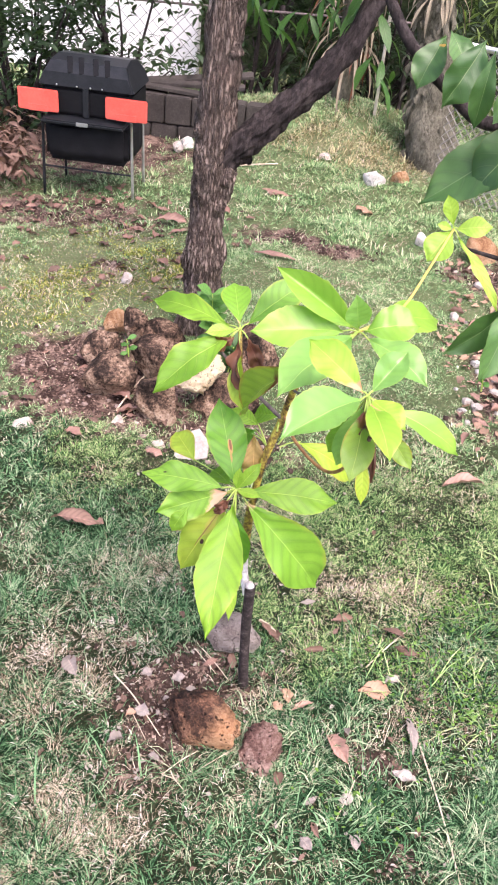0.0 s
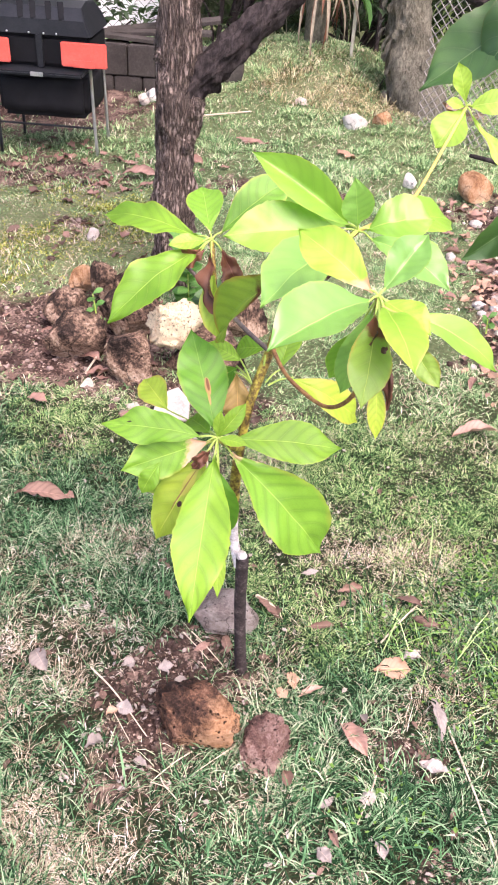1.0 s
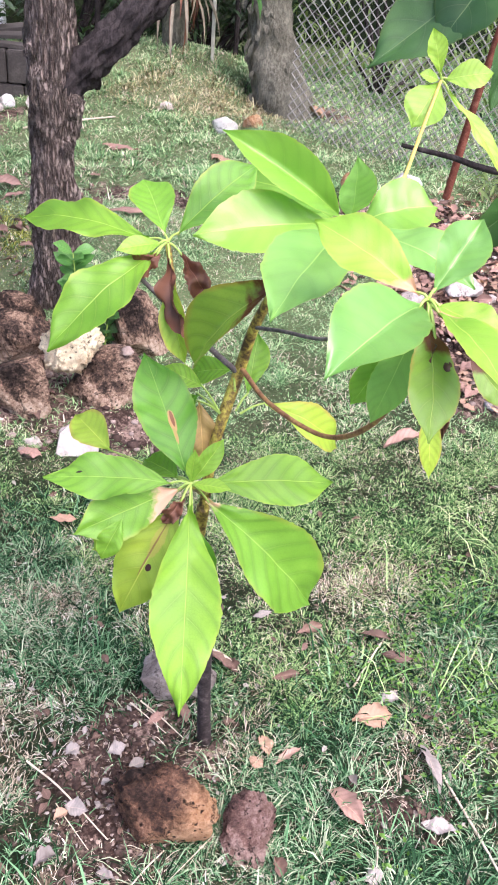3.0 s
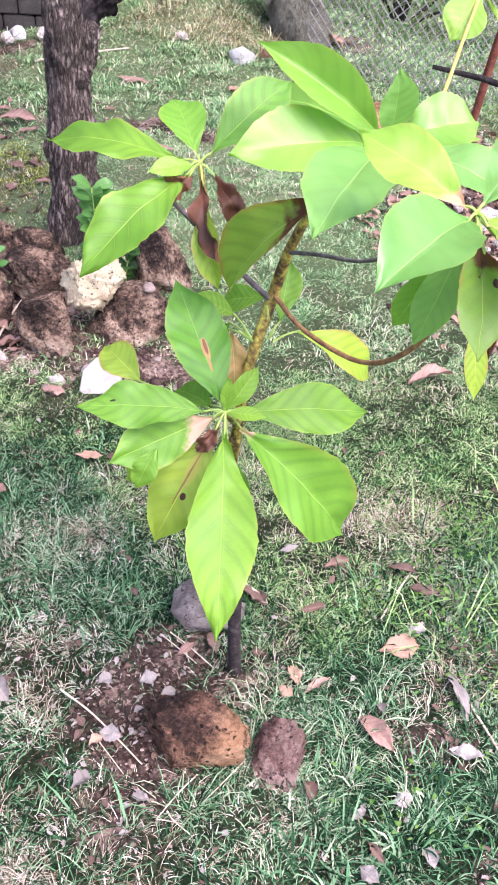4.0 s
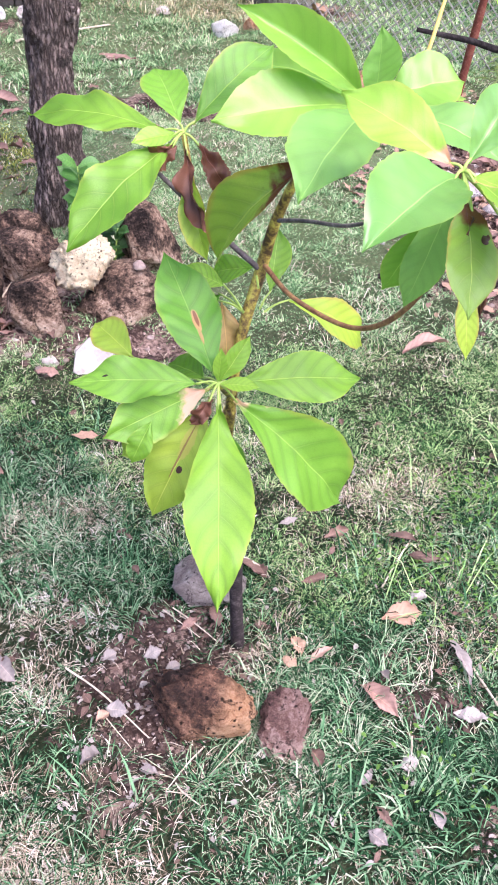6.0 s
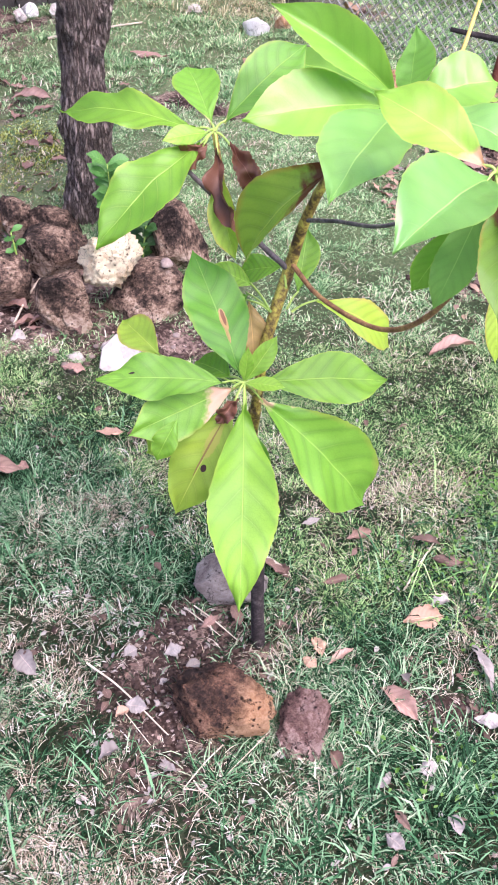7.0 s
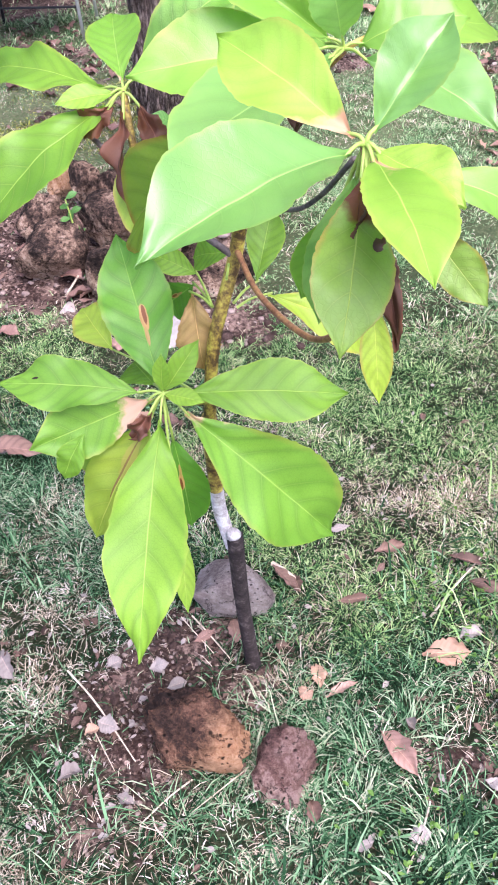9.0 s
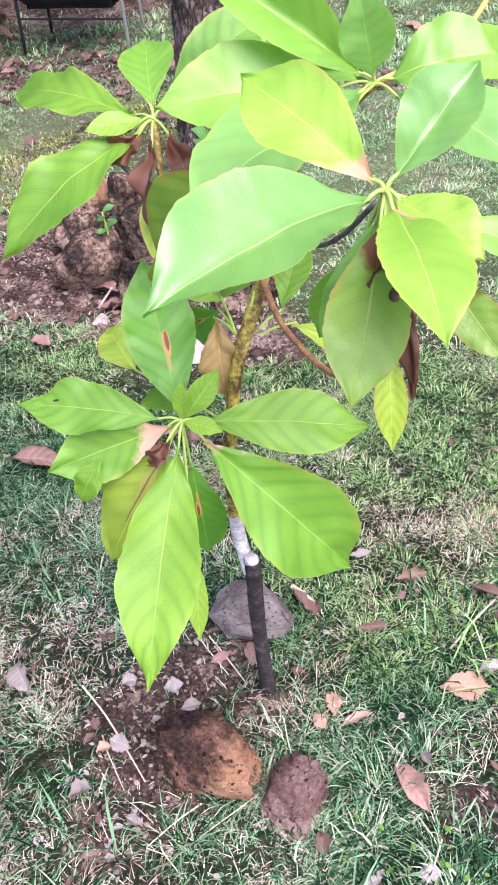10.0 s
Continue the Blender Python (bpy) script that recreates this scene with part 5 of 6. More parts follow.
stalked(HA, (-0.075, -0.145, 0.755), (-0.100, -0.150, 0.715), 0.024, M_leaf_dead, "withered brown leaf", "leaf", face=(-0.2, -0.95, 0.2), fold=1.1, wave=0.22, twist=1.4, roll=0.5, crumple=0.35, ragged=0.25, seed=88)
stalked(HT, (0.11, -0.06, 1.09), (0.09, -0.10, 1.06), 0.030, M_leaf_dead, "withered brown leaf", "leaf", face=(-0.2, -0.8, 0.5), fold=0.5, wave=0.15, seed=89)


# ---------------------------------------------------------------- the mature avocado tree
avo = thing("avocado_tree", (1.9, 1.15, 0), "mature avocado tree with drooping branches and large dark leaves", "tree")
tube("trunk", [(1.92, 1.15, -0.05), (1.9, 1.15, 0.5), (1.88, 1.15, 1.2), (1.9, 1.2, 2.2)], [0.10, 0.085, 0.08, 0.06], M_bark_dark, avo, "", 24, 10, 0.1, 0.1, 4)
tube("branch", [(1.88, 1.15, 1.15), (1.3, 1.05, 1.32), (0.85, 1.0, 1.36), (0.63, 1.0, 1.30), (0.43, 1.0, 1.28), (0.317, 1.0, 1.344), (0.165, 1.0, 1.475), (0.02, 1.05, 1.7)],
     [0.035, 0.026, 0.022, 0.019, 0.018, 0.017, 0.015, 0.012], M_bark_dark, avo, "dark sagging branch", 14, 10, 0.08, 0.12, 5)
tube("branch", [(1.88, 1.15, 0.9), (1.4, 1.0, 0.86), (0.75, 0.9, 0.90), (0.55, 0.9, 0.935), (0.433, 0.9, 0.955)], [0.02, 0.013, 0.009, 0.007, 0.005], M_bark_dark, avo, "thin dark twig", 10, 10, 0.05, 0.1, 6)
tube("branch", [(0.85, 1.0, 1.36), (0.66, 0.75, 1.40), (0.50, 0.45, 1.46), (0.417, 0.26, 1.477)], [0.014, 0.010, 0.007, 0.004], M_bark_dark, avo, "", 8, 8)
tube("branch", [(1.3, 1.05, 1.32), (0.85, 0.6, 1.22), (0.60, 0.3, 1.14), (0.45, 0.16, 1.125)], [0.016, 0.011, 0.008, 0.005], M_bark_dark, avo, "", 8, 8)
tube("branch", [(0.63, 1.0, 1.30), (0.55, 0.75, 1.36), (0.46, 0.58, 1.37), (0.40, 0.60, 1.36)], [0.010, 0.008, 0.006, 0.004], M_bark_dark, avo, "", 8, 8)
TREE_LEAVES = (
    (M_leaf_mature, (0.475, 0.610, 1.340), (0.247, 0.550, 1.182), 0.140),
    (M_leaf_mature, (0.475, 0.580, 1.380), (0.360, 0.530, 1.222), 0.132),
    (M_leaf_mature, (0.331, 0.750, 1.494), (0.266, 0.700, 1.371), 0.105),
    (M_leaf_mature, (0.348, 0.600, 1.495), (0.340, 0.600, 1.356), 0.060),
    (M_leaf_mature, (0.417, 0.500, 1.476), (0.358, 0.450, 1.407), 0.076),
    (M_leaf_shade, (0.385, 0.450, 1.444), (0.421, 0.400, 1.377), 0.058),
    (M_leaf_fresh, (0.417, 0.260, 1.477), (0.382, 0.230, 1.370), 0.092),
    (M_leaf_mature, (0.464, 0.250, 1.427), (0.454, 0.250, 1.356), 0.057),
    (M_leaf_mature, (0.459, 0.500, 1.265), (0.452, 0.450, 1.147), 0.084),
    (M_leaf_mature, (0.470, 0.400, 1.364), (0.509, 0.400, 1.241), 0.066),
    (M_leaf_mature, (0.519, 0.250, 1.210), (0.475, 0.200, 1.062), 0.113),
    (M_leaf_mature, (0.440, 0.180, 1.119), (0.323, 0.130, 1.011), 0.077),
    (M_leaf_mature, (0.442, 0.150, 1.126), (0.391, 0.050, 0.997), 0.087),
    (M_leaf_shade, (0.523, 0.300, 1.284), (0.430, 0.250, 1.258), 0.059),
    (M_leaf_mature, (0.257, 0.950, 1.467), (0.212, 0.900, 1.365), 0.095),
    (M_leaf_mature, (0.420, 0.700, 1.494), (0.406, 0.700, 1.416), 0.074),
    (M_leaf_mature, (0.510, 0.550, 1.492), (0.465, 0.500, 1.440), 0.079),
    (M_leaf_mature, (0.535, 0.400, 1.342), (0.539, 0.400, 1.238), 0.075),
    (M_leaf_mature, (0.555, 0.450, 1.196), (0.538, 0.450, 1.100), 0.062),
    (M_leaf_fresh, (0.417, 0.260, 1.477), (0.424, 0.300, 1.503), 0.024),
    (M_leaf_fresh, (0.417, 0.260, 1.477), (0.446, 0.220, 1.466), 0.024),
    (M_leaf_mature, (0.541, 0.250, 1.055), (0.555, 0.200, 0.960), 0.082),
    (M_leaf_mature, (0.588, 0.600, 1.504), (0.521, 0.500, 1.417), 0.099),
    (M_leaf_shade, (0.517, 0.300, 1.367), (0.518, 0.300, 1.288), 0.071),
    (M_leaf_mature, (0.283, 0.900, 1.493), (0.332, 0.850, 1.417), 0.080),
    (M_leaf_mature, (0.495, 0.600, 1.335), (0.536, 0.600, 1.244), 0.072),
)

rl = random.Random(17)
for k, (mat, b, t, w) in enumerate(TREE_LEAVES):
    b = tuple(Vector(t) + (Vector(b) - Vector(t)) * 1.22)
    leaf(avo, b, t, w * 0.92, mat, face=(rl.uniform(-0.55, 0.55), -0.8, rl.uniform(0.2, 0.7)), arch=0.08, fold=0.30, wave=0.06, form=1.1, quilt=0.010, twist=rl.uniform(-0.5, 0.5), seed=k + 0.5)
for k in range(46):
    b = Vector((rl.uniform(0.75, 1.7), rl.uniform(0.6, 1.3), rl.uniform(1.1, 1.7)))
    a = rl.uniform(0, 6.28)
    t = b + Vector((math.cos(a) * 0.09, math.sin(a) * 0.09, -rl.uniform(0.10, 0.2)))
    leaf(avo, b, t, rl.uniform(0.07, 0.11), M_leaf_mature, face=(math.cos(a), math.sin(a) - 0.3, 0.5), arch=0.08, fold=0.12, quilt=0.006, seed=k + 40)

# ---------------------------------------------------------------- fences
def chain_link(parent, a, b, z0, z1, pitch, r, name="wire_mesh"):
    """Wires bent to and fro along a-b, crossing at right angles."""
    a, b = Vector((a[0], a[1], 0)), Vector((b[0], b[1], 0))
    way = b - a
    L = way.length
    way.normalize()
    nrm = Vector((-way.y, way.x, 0))
    H = z1 - z0
    V, F = [], []
    for sgn in (1, -1):
        k = -H if sgn > 0 else 0.0
        while k < (L if sgn > 0 else L + H):
            s0, s1 = k, k + sgn * H
            pts = []
            for f in (0.0, 1.0):
                pts.append((s0 + (s1 - s0) * f, z0 + H * f))
            (p0, q0), (p1, q1) = pts
            if p0 > p1:
                p0, q0, p1, q1 = p1, q1, p0, q0
            if p0 < 0:
                q0 += (q1 - q0) * (0 - p0) / (p1 - p0)
                p0 = 0
            if p1 > L:
                q1 = q0 + (q1 - q0) * (L - p0) / (p1 - p0)
                p1 = L
            if p1 - p0 > 0.01:
                n = len(V)
                for p, q in ((p0, q0), (p1, q1)):
                    c = a + way * p + Vector((0, 0, q)) + nrm * (0.003 * sgn)
                    up = Vector((0, 0, 1)) - way * sgn
                    up.normalize()
                    for j in range(4):
                        an = math.pi / 2 * j
                        V.append(c + nrm * r * math.cos(an) + up * r * math.sin(an))
                F += [(n + j, n + (j + 1) % 4, n + 4 + (j + 1) % 4, n + 4 + j) for j in range(4)]
            k += pitch
    return raw_mesh(name, [tuple(v) for v in V], F, M_wire if pitch < 0.07 else M_bark_dark, parent, "diamond wire mesh")


FA, FB = (0.655, 4.42), (2.6, 3.05)
fence = thing("chain_link_fence", (*FA, 0), "grey galvanised chain-link fence with a pipe top rail", "fence")
chain_link(fence, FA, FB, 0.0, 0.93, 0.062, 0.0034)
tube("top_rail", [(*FA, 0.94), ((FA[0] + FB[0]) / 2, (FA[1] + FB[1]) / 2, 0.945), (*FB, 0.94)], [0.02, 0.02, 0.02], M_chrome, fence, "pale pipe rail", 12, 3)
for f in (0.62, 1.0):
    x, y = FA[0] + (FB[0] - FA[0]) * f, FA[1] + (FB[1] - FA[1]) * f
    tube("post", [(x, y, -0.1), (x, y, 0.5), (x, y, 0.99)], [0.013, 0.013, 0.013], M_wire, fence, "", 12, 2)
rust = thing("rusty_post", (1.37, 3.25, 0), "leaning rust-red steel post by the fence", "post")
tube("post_shaft", [(1.37, 3.25, -0.05), (1.40, 3.23, 0.4), (1.45, 3.2, 0.95)], [0.021, 0.020, 0.015], M_rust, rust, "flaking rust", 12, 6, 0.06, 0.1, 3)

back = thing("back_fence", (-1.0, 5.7, 0), "weathered wire fence with a dull top rail behind the garden", "fence")
tube("top_rail", [(-3.6, 5.55, 0.77), (-1.5, 5.6, 0.80), (0.4, 5.7, 0.84)], [0.009, 0.009, 0.009], M_twig, back, "dull pipe rail", 10, 4)
chain_link(back, (-3.6, 5.57), (0.4, 5.72), -0.05, 0.76, 0.10, 0.0016)
for x in (-3.4, -2.0, -0.6, 0.4):
    tube("post", [(x, 5.57 + (x + 3.6) * 0.0375, -0.1), (x, 5.57 + (x + 3.6) * 0.0375, 0.4), (x, 5.57 + (x + 3.6) * 0.0375, 0.86)], [0.02, 0.02, 0.02], M_bark_dark, back, "", 10, 2)

# ---------------------------------------------------------------- barbecue
GX, GY, GZ = -1.50, 3.72, -0.055
bbq = thing("barbecue", (GX, GY, GZ), "black barrel barbecue with red folding side shelves and a cover", "barbecue")


def at_g(x, y, z):
    return (GX + x, GY + y, GZ + z)


def g_box(name, lo, hi, mat, bevel=0.006, label="", parent=None):
    bm = bmesh.new()
    box_bm(bm, at_g(*lo), at_g(*hi), bevel)
    return part(name, bm, mat, parent if parent is not None else bbq, label, False)


bm = bmesh.new()
prof = [(-0.20, 0.0), (-0.19, 0.09), (-0.13, 0.155), (0.0, 0.175), (0.13, 0.155), (0.19, 0.09), (0.20, 0.0)]
rings = []
for x in (-0.285, -0.275, 0.275, 0.285):
    k = 0.93 if abs(x) > 0.28 else 1.0
    rings.append([bm.verts.new(at_g(x * (1 - 1.2 * pz), py * k, 0.665 + pz * k * 0.82)) for py, pz in prof])
for r0, r1 in zip(rings, rings[1:]):
    for i in range(len(prof) - 1):
        bm.faces.new((r0[i], r0[i + 1], r1[i + 1], r1[i]))
bm.faces.new(rings[0])
bm.faces.new(list(reversed(rings[-1])))
lid = part("lid", bm, M_black, bbq, "dark blue-black rounded lid with vent slots", False)
for x in (-0.12, -0.04, 0.06, 0.14):
    bm = bmesh.new()
    box_bm(bm, (-0.016, -0.055, -0.004), (0.016, 0.055, 0.004), 0.003, pose(*at_g(x * 0.85, -0.152, 0.776), 44, 0, 18))
    part("vent_slot", bm, M_cloth, lid, "", False)
for x in (-0.17, -0.05, 0.03, 0.10):
    bm = bmesh.new()
    bmesh.ops.create_icosphere(bm, subdivisions=2, radius=0.006, matrix=pose(*at_g(x, -0.203, 0.672)))
    part("rivet", bm, M_chrome, lid, "shiny rivet")
g_box("firebox", (-0.27, -0.185, 0.50), (0.27, 0.185, 0.662), M_cloth, 0.02, "black firebox front")
g_box("centre_bar", (-0.018, -0.205, 0.50), (0.018, -0.188, 0.665), M_black, 0.003)
g_box("front_shelf", (-0.25, -0.30, 0.475), (0.25, -0.10, 0.497), M_black, 0.008, "black front shelf")
g_box("badge", (-0.03, -0.308, 0.478), (0.04, -0.301, 0.500), M_chrome, 0.002, "small bright badge")
bm = bmesh.new()
vs = box_bm(bm, at_g(-0.255, -0.22, 0.245), at_g(0.255, 0.17, 0.472), 0.03)
bmesh.ops.subdivide_edges(bm, edges=bm.edges[:], cuts=3, use_grid_fill=True)
for v in bm.verts:
    v.co += Vector((0, 0.02 * noise.noise(v.co * 7), 0.02 * noise.noise(v.co * 5 + Vector((3, 0, 0)))))
part("cover", bm, M_cloth, bbq, "black cloth hanging under the firebox")
for sx in (-1, 1):
    bm = bmesh.new()
    x0, x1 = (-0.40, -0.155) if sx < 0 else (0.125, 0.375)
    box_bm(bm, (x0, -0.235, 0.520), (x1, -0.222, 0.645), 0.006)
    bmesh.ops.transform(bm, matrix=pose(*at_g(0, 0, 0)), verts=bm.verts)
    sh = part("side_shelf", bm, M_red, bbq, "faded red folding shelf", False)
    bm = bmesh.new()
    c = (x0 + x1) / 2
    box_bm(bm, at_g(c - 0.06, -0.243, 0.520), at_g(c + 0.06, -0.236, 0.560), 0.003)
    part("moulded_recess", bm, M_red, sh, "", False)
for x, y in ((-0.27, -0.19), (0.27, -0.19), (-0.25, 0.17), (0.25, 0.17)):
    tube("leg", [at_g(x, y, 0.50), at_g(x * 1.02, y, 0.25), at_g(x * 1.05, y, -0.02)], [0.009, 0.009, 0.009], M_chrome if x > 0 else M_black, bbq, "", 8, 2)
tube("crossbar", [at_g(-0.27, -0.19, 0.19), at_g(0, -0.19, 0.19), at_g(0.27, -0.19, 0.19)], [0.006, 0.006, 0.006], M_black, bbq, "", 6, 2)

# ---------------------------------------------------------------- wall, shed and planting behind
bw = new("block_wall")
tagged(bw, "low grey wall of old concrete blocks", "wall", kind="structure")
bw.location = (-1.2, 4.92, 0)
for row in range(2):
    for k in range(5):
        x0 = -1.62 + k * 0.20 + (0.10 if row else 0)
        bm = bmesh.new()
        box_bm(bm, (x0, 4.85, -0.10 + row * 0.205), (x0 + 0.192, 5.0, 0.098 + row * 0.205), 0.008)
        part("block", bm, M_concrete, bw, "", False)
bm = bmesh.new()
box_bm(bm, (-3.2, 6.6, -0.2), (-1.42, 6.75, 2.4), 0.01)
wl = part("wall_shed", bm, M_white_wall, None, "", False)
tagged(wl, "white painted shed wall beyond the fence", "wall", kind="structure")
plank = thing("leaning_boards", (-1.3, 5.05, 0), "grey weathered boards lying on the low wall", "boards")
for k in range(3):
    bm = bmesh.new()
    box_bm(bm, (-0.40, -0.05, -0.012), (0.40, 0.05, 0.012), 0.003, pose(-1.22 + 0.05 * k, 4.95 + 0.1 * k, 0.325 + 0.03 * k, 4 * k, 3 - 5 * k, 4 * k))
    part("board", bm, M_concrete, plank, "", False)
tube("prop", [(-1.3, 5.08, -0.1), (-1.3, 5.08, 0.1), (-1.3, 5.08, 0.34)], [0.03, 0.03, 0.03], M_concrete, plank, "", 8, 2)

pole = thing("garden_stake", (0.21, 5.3, 0.2), "thin bleached upright stake on the mound", "stake")
tube("shaft", [(0.210, 5.3, 0.15), (0.208, 5.29, 0.6), (0.206, 5.27, 1.35)], [0.013, 0.013, 0.012], M_pole, pole, "", 8, 4)

palm = thing("palm_tree", (0.55, 5.05, 0.1), "old palm trunk with ragged fibre and dry hanging fronds", "palm")
tube("trunk", [(0.70, 4.82, -0.05), (0.65, 4.88, 0.15), (0.58, 4.98, 0.45), (0.54, 5.03, 0.8), (0.50, 5.05, 1.2), (0.5, 5.1, 2.4)], [0.22, 0.19, 0.15, 0.125, 0.12, 0.11], M_palm, palm, "fibrous brown trunk", 40, 14, 0.14, 0.2, 9)
rp = random.Random(23)
for k in range(26):
    a = rp.uniform(0, 6.28)
    b = Vector((0.51 + 0.11 * math.cos(a), 5.05 + 0.11 * math.sin(a), rp.uniform(1.05, 1.35)))
    t = b + Vector((0.10 * math.cos(a) + rp.uniform(-0.05, 0.05), 0.10 * math.sin(a), -rp.uniform(0.12, 0.34)))
    leaf(palm, b, t, 0.025, M_palm_leaf, "frond", face=(math.cos(a), math.sin(a), 0.3), arch=0.12, fold=0.3, n=6, m=2, seed=k)
for k in range(70):
    a, z = rp.uniform(2.6, 6.8), rp.uniform(0.12, 1.1)
    f = (z - 0.1) / 1.0
    cx, cy, rr = 0.645 - 0.14 * min(1, f * 1.6), 4.89 + 0.15 * min(1, f * 1.6), 0.185 - 0.06 * min(1, f * 1.5)
    b = Vector((cx + rr * math.cos(a), cy + rr * math.sin(a), z))
    t = b + Vector((0.03 * math.cos(a) + rp.uniform(-0.02, 0.02), 0.03 * math.sin(a), -rp.uniform(0.05, 0.12)))
    leaf(palm, b, t, rp.uniform(0.03, 0.06), M_palm, "leaf_base", face=(math.cos(a), math.sin(a), 0.2), arch=0.1, fold=0.3, n=4, m=2, seed=k)
clump = thing("dead_palm_clump", (-0.12, 5.35, 0.2), "clump of brown withered palm fronds", "palm")
tube("stump", [(-0.05, 5.45, 0.1), (-0.06, 5.45, 0.5), (-0.04, 5.45, 1.2)], [0.10, 0.085, 0.08], M_palm, clump, "", 20, 8, 0.14, 0.2, 4)
for k in range(60):
    a = rp.uniform(0, 6.28)
    b = Vector((-0.04 + 0.09 * math.cos(a), 5.42 + 0.09 * math.sin(a), rp.uniform(0.7, 1.3)))
    t = b + Vector((0.30 * math.cos(a) * rp.random(), 0.22 * math.sin(a), -rp.uniform(0.2, 0.55)))
    leaf(clump, b, t, 0.022, M_palm_leaf if k % 3 else M_leaf_dead, "frond", face=(math.cos(a), math.sin(a), 0.3), arch=0.15, fold=0.3, n=6, m=2, seed=k)


def shrub(at, centres, radius, count, size, mat, label, seed, narrow=0.4, droop=0.4):
    sh = thing("shrub", at, label, "shrub", "shrubs behind the garden")
    base = Vector(at)
    for k, c in enumerate(centres[::2]):
        c = Vector(c)
        tube("stem", [base + Vector((0, 0, -0.05)), base.lerp(c, 0.5) + Vector((0.05, 0, 0.05)), c], [0.016, 0.011, 0.005], M_bark_dark, sh, "", 6, 5)
    leaf_cloud("foliage", centres, radius, count, size, mat, sh, seed, droop, narrow)
    return sh


def cluster(n, x0, x1, y0, y1, z0, z1, seed):
    r = random.Random(seed)
    return [(r.uniform(x0, x1), r.uniform(y0, y1), r.uniform(z0, z1)) for _ in range(n)]


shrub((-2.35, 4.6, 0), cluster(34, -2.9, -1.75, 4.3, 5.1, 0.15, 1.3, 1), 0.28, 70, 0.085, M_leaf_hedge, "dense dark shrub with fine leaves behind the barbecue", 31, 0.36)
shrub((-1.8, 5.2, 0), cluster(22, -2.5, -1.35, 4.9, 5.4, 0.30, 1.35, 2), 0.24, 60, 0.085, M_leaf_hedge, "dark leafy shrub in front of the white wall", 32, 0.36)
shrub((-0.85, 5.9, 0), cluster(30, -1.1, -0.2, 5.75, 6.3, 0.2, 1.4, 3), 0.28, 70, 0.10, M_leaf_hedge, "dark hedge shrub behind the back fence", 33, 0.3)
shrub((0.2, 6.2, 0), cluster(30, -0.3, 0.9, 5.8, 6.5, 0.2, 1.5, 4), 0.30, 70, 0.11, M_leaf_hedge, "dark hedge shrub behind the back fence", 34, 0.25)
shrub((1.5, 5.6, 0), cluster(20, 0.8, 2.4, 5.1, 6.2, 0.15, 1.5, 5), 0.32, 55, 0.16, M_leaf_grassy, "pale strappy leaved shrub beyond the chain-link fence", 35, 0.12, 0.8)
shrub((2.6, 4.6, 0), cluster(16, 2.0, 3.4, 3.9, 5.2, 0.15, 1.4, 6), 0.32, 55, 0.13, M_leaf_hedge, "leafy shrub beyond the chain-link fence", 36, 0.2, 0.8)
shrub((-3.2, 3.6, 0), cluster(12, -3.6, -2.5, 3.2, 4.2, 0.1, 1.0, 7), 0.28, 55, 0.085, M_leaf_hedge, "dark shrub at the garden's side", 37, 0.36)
shrub((1.75, 3.1, 0), cluster(7, 1.55, 2.1, 2.8, 3.4, 0.08, 0.45, 8), 0.16, 40, 0.10, M_leaf_grassy, "grassy pale green shrub at the fence's foot", 38, 0.15, 0.2)

shrub((-2.15, 3.75, 0), cluster(9, -2.6, -1.95, 3.55, 4.0, 0.02, 0.32, 9), 0.2, 60, 0.10, M_litter[1], "heap of dry brown brush beside the barbecue", 39, 0.3, 0.6)

# woods closing the view, their shade put into a dark colour
bm = bmesh.new()
n_, rows_ = 64, 10
grid = []
for j in range(rows_):
    for i in range(n_):
        x = -9 + 18 * i / (n_ - 1)
        z = -0.3 + 4.2 * j / (rows_ - 1)
        y = 7.6 - 0.05 * x * x + 0.35 * noise.noise(Vector((x * 1.3, z * 1.7, 4.0))) - 0.12 * j
        grid.append(bm.verts.new((x, y, z)))
for j in range(rows_ - 1):
    for i in range(n_ - 1):
        bm.faces.new((grid[j * n_ + i], grid[j * n_ + i + 1], grid[(j + 1) * n_ + i + 1], grid[(j + 1) * n_ + i]))
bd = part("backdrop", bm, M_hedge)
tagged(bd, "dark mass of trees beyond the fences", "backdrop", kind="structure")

# ---------------------------------------------------------------- small plants and things by the ring
def seedling(name, at, stem_h, leaves, size, label, seed, mat):
    r = random.Random(seed)
    pl = thing(name, at, label, "plant")
    b = Vector(at)
    top = b + Vector((r.uniform(-0.02, 0.02), -0.01, stem_h))
    tube("stem", [b + Vector((0, 0, -0.02)), b.lerp(top, 0.5), top], [0.004, 0.003, 0.002], M_petiole, pl, "", 6, 4)
    for k in range(leaves):
        f = (k + 1) / leaves
        p = b.lerp(top, f)
        a = k * 2.4 + r.random()
        L = size * r.uniform(0.75, 1.2)
        t = p + Vector((math.cos(a) * L * 0.8, math.sin(a) * L * 0.8, L * r.uniform(-0.1, 0.8)))
        leaf(pl, p, t, L * 0.46, mat, face=(0, -0.6, 0.8), arch=0.1, fold=0.2, form=1.2, n=8, m=4, seed=k)
    return pl


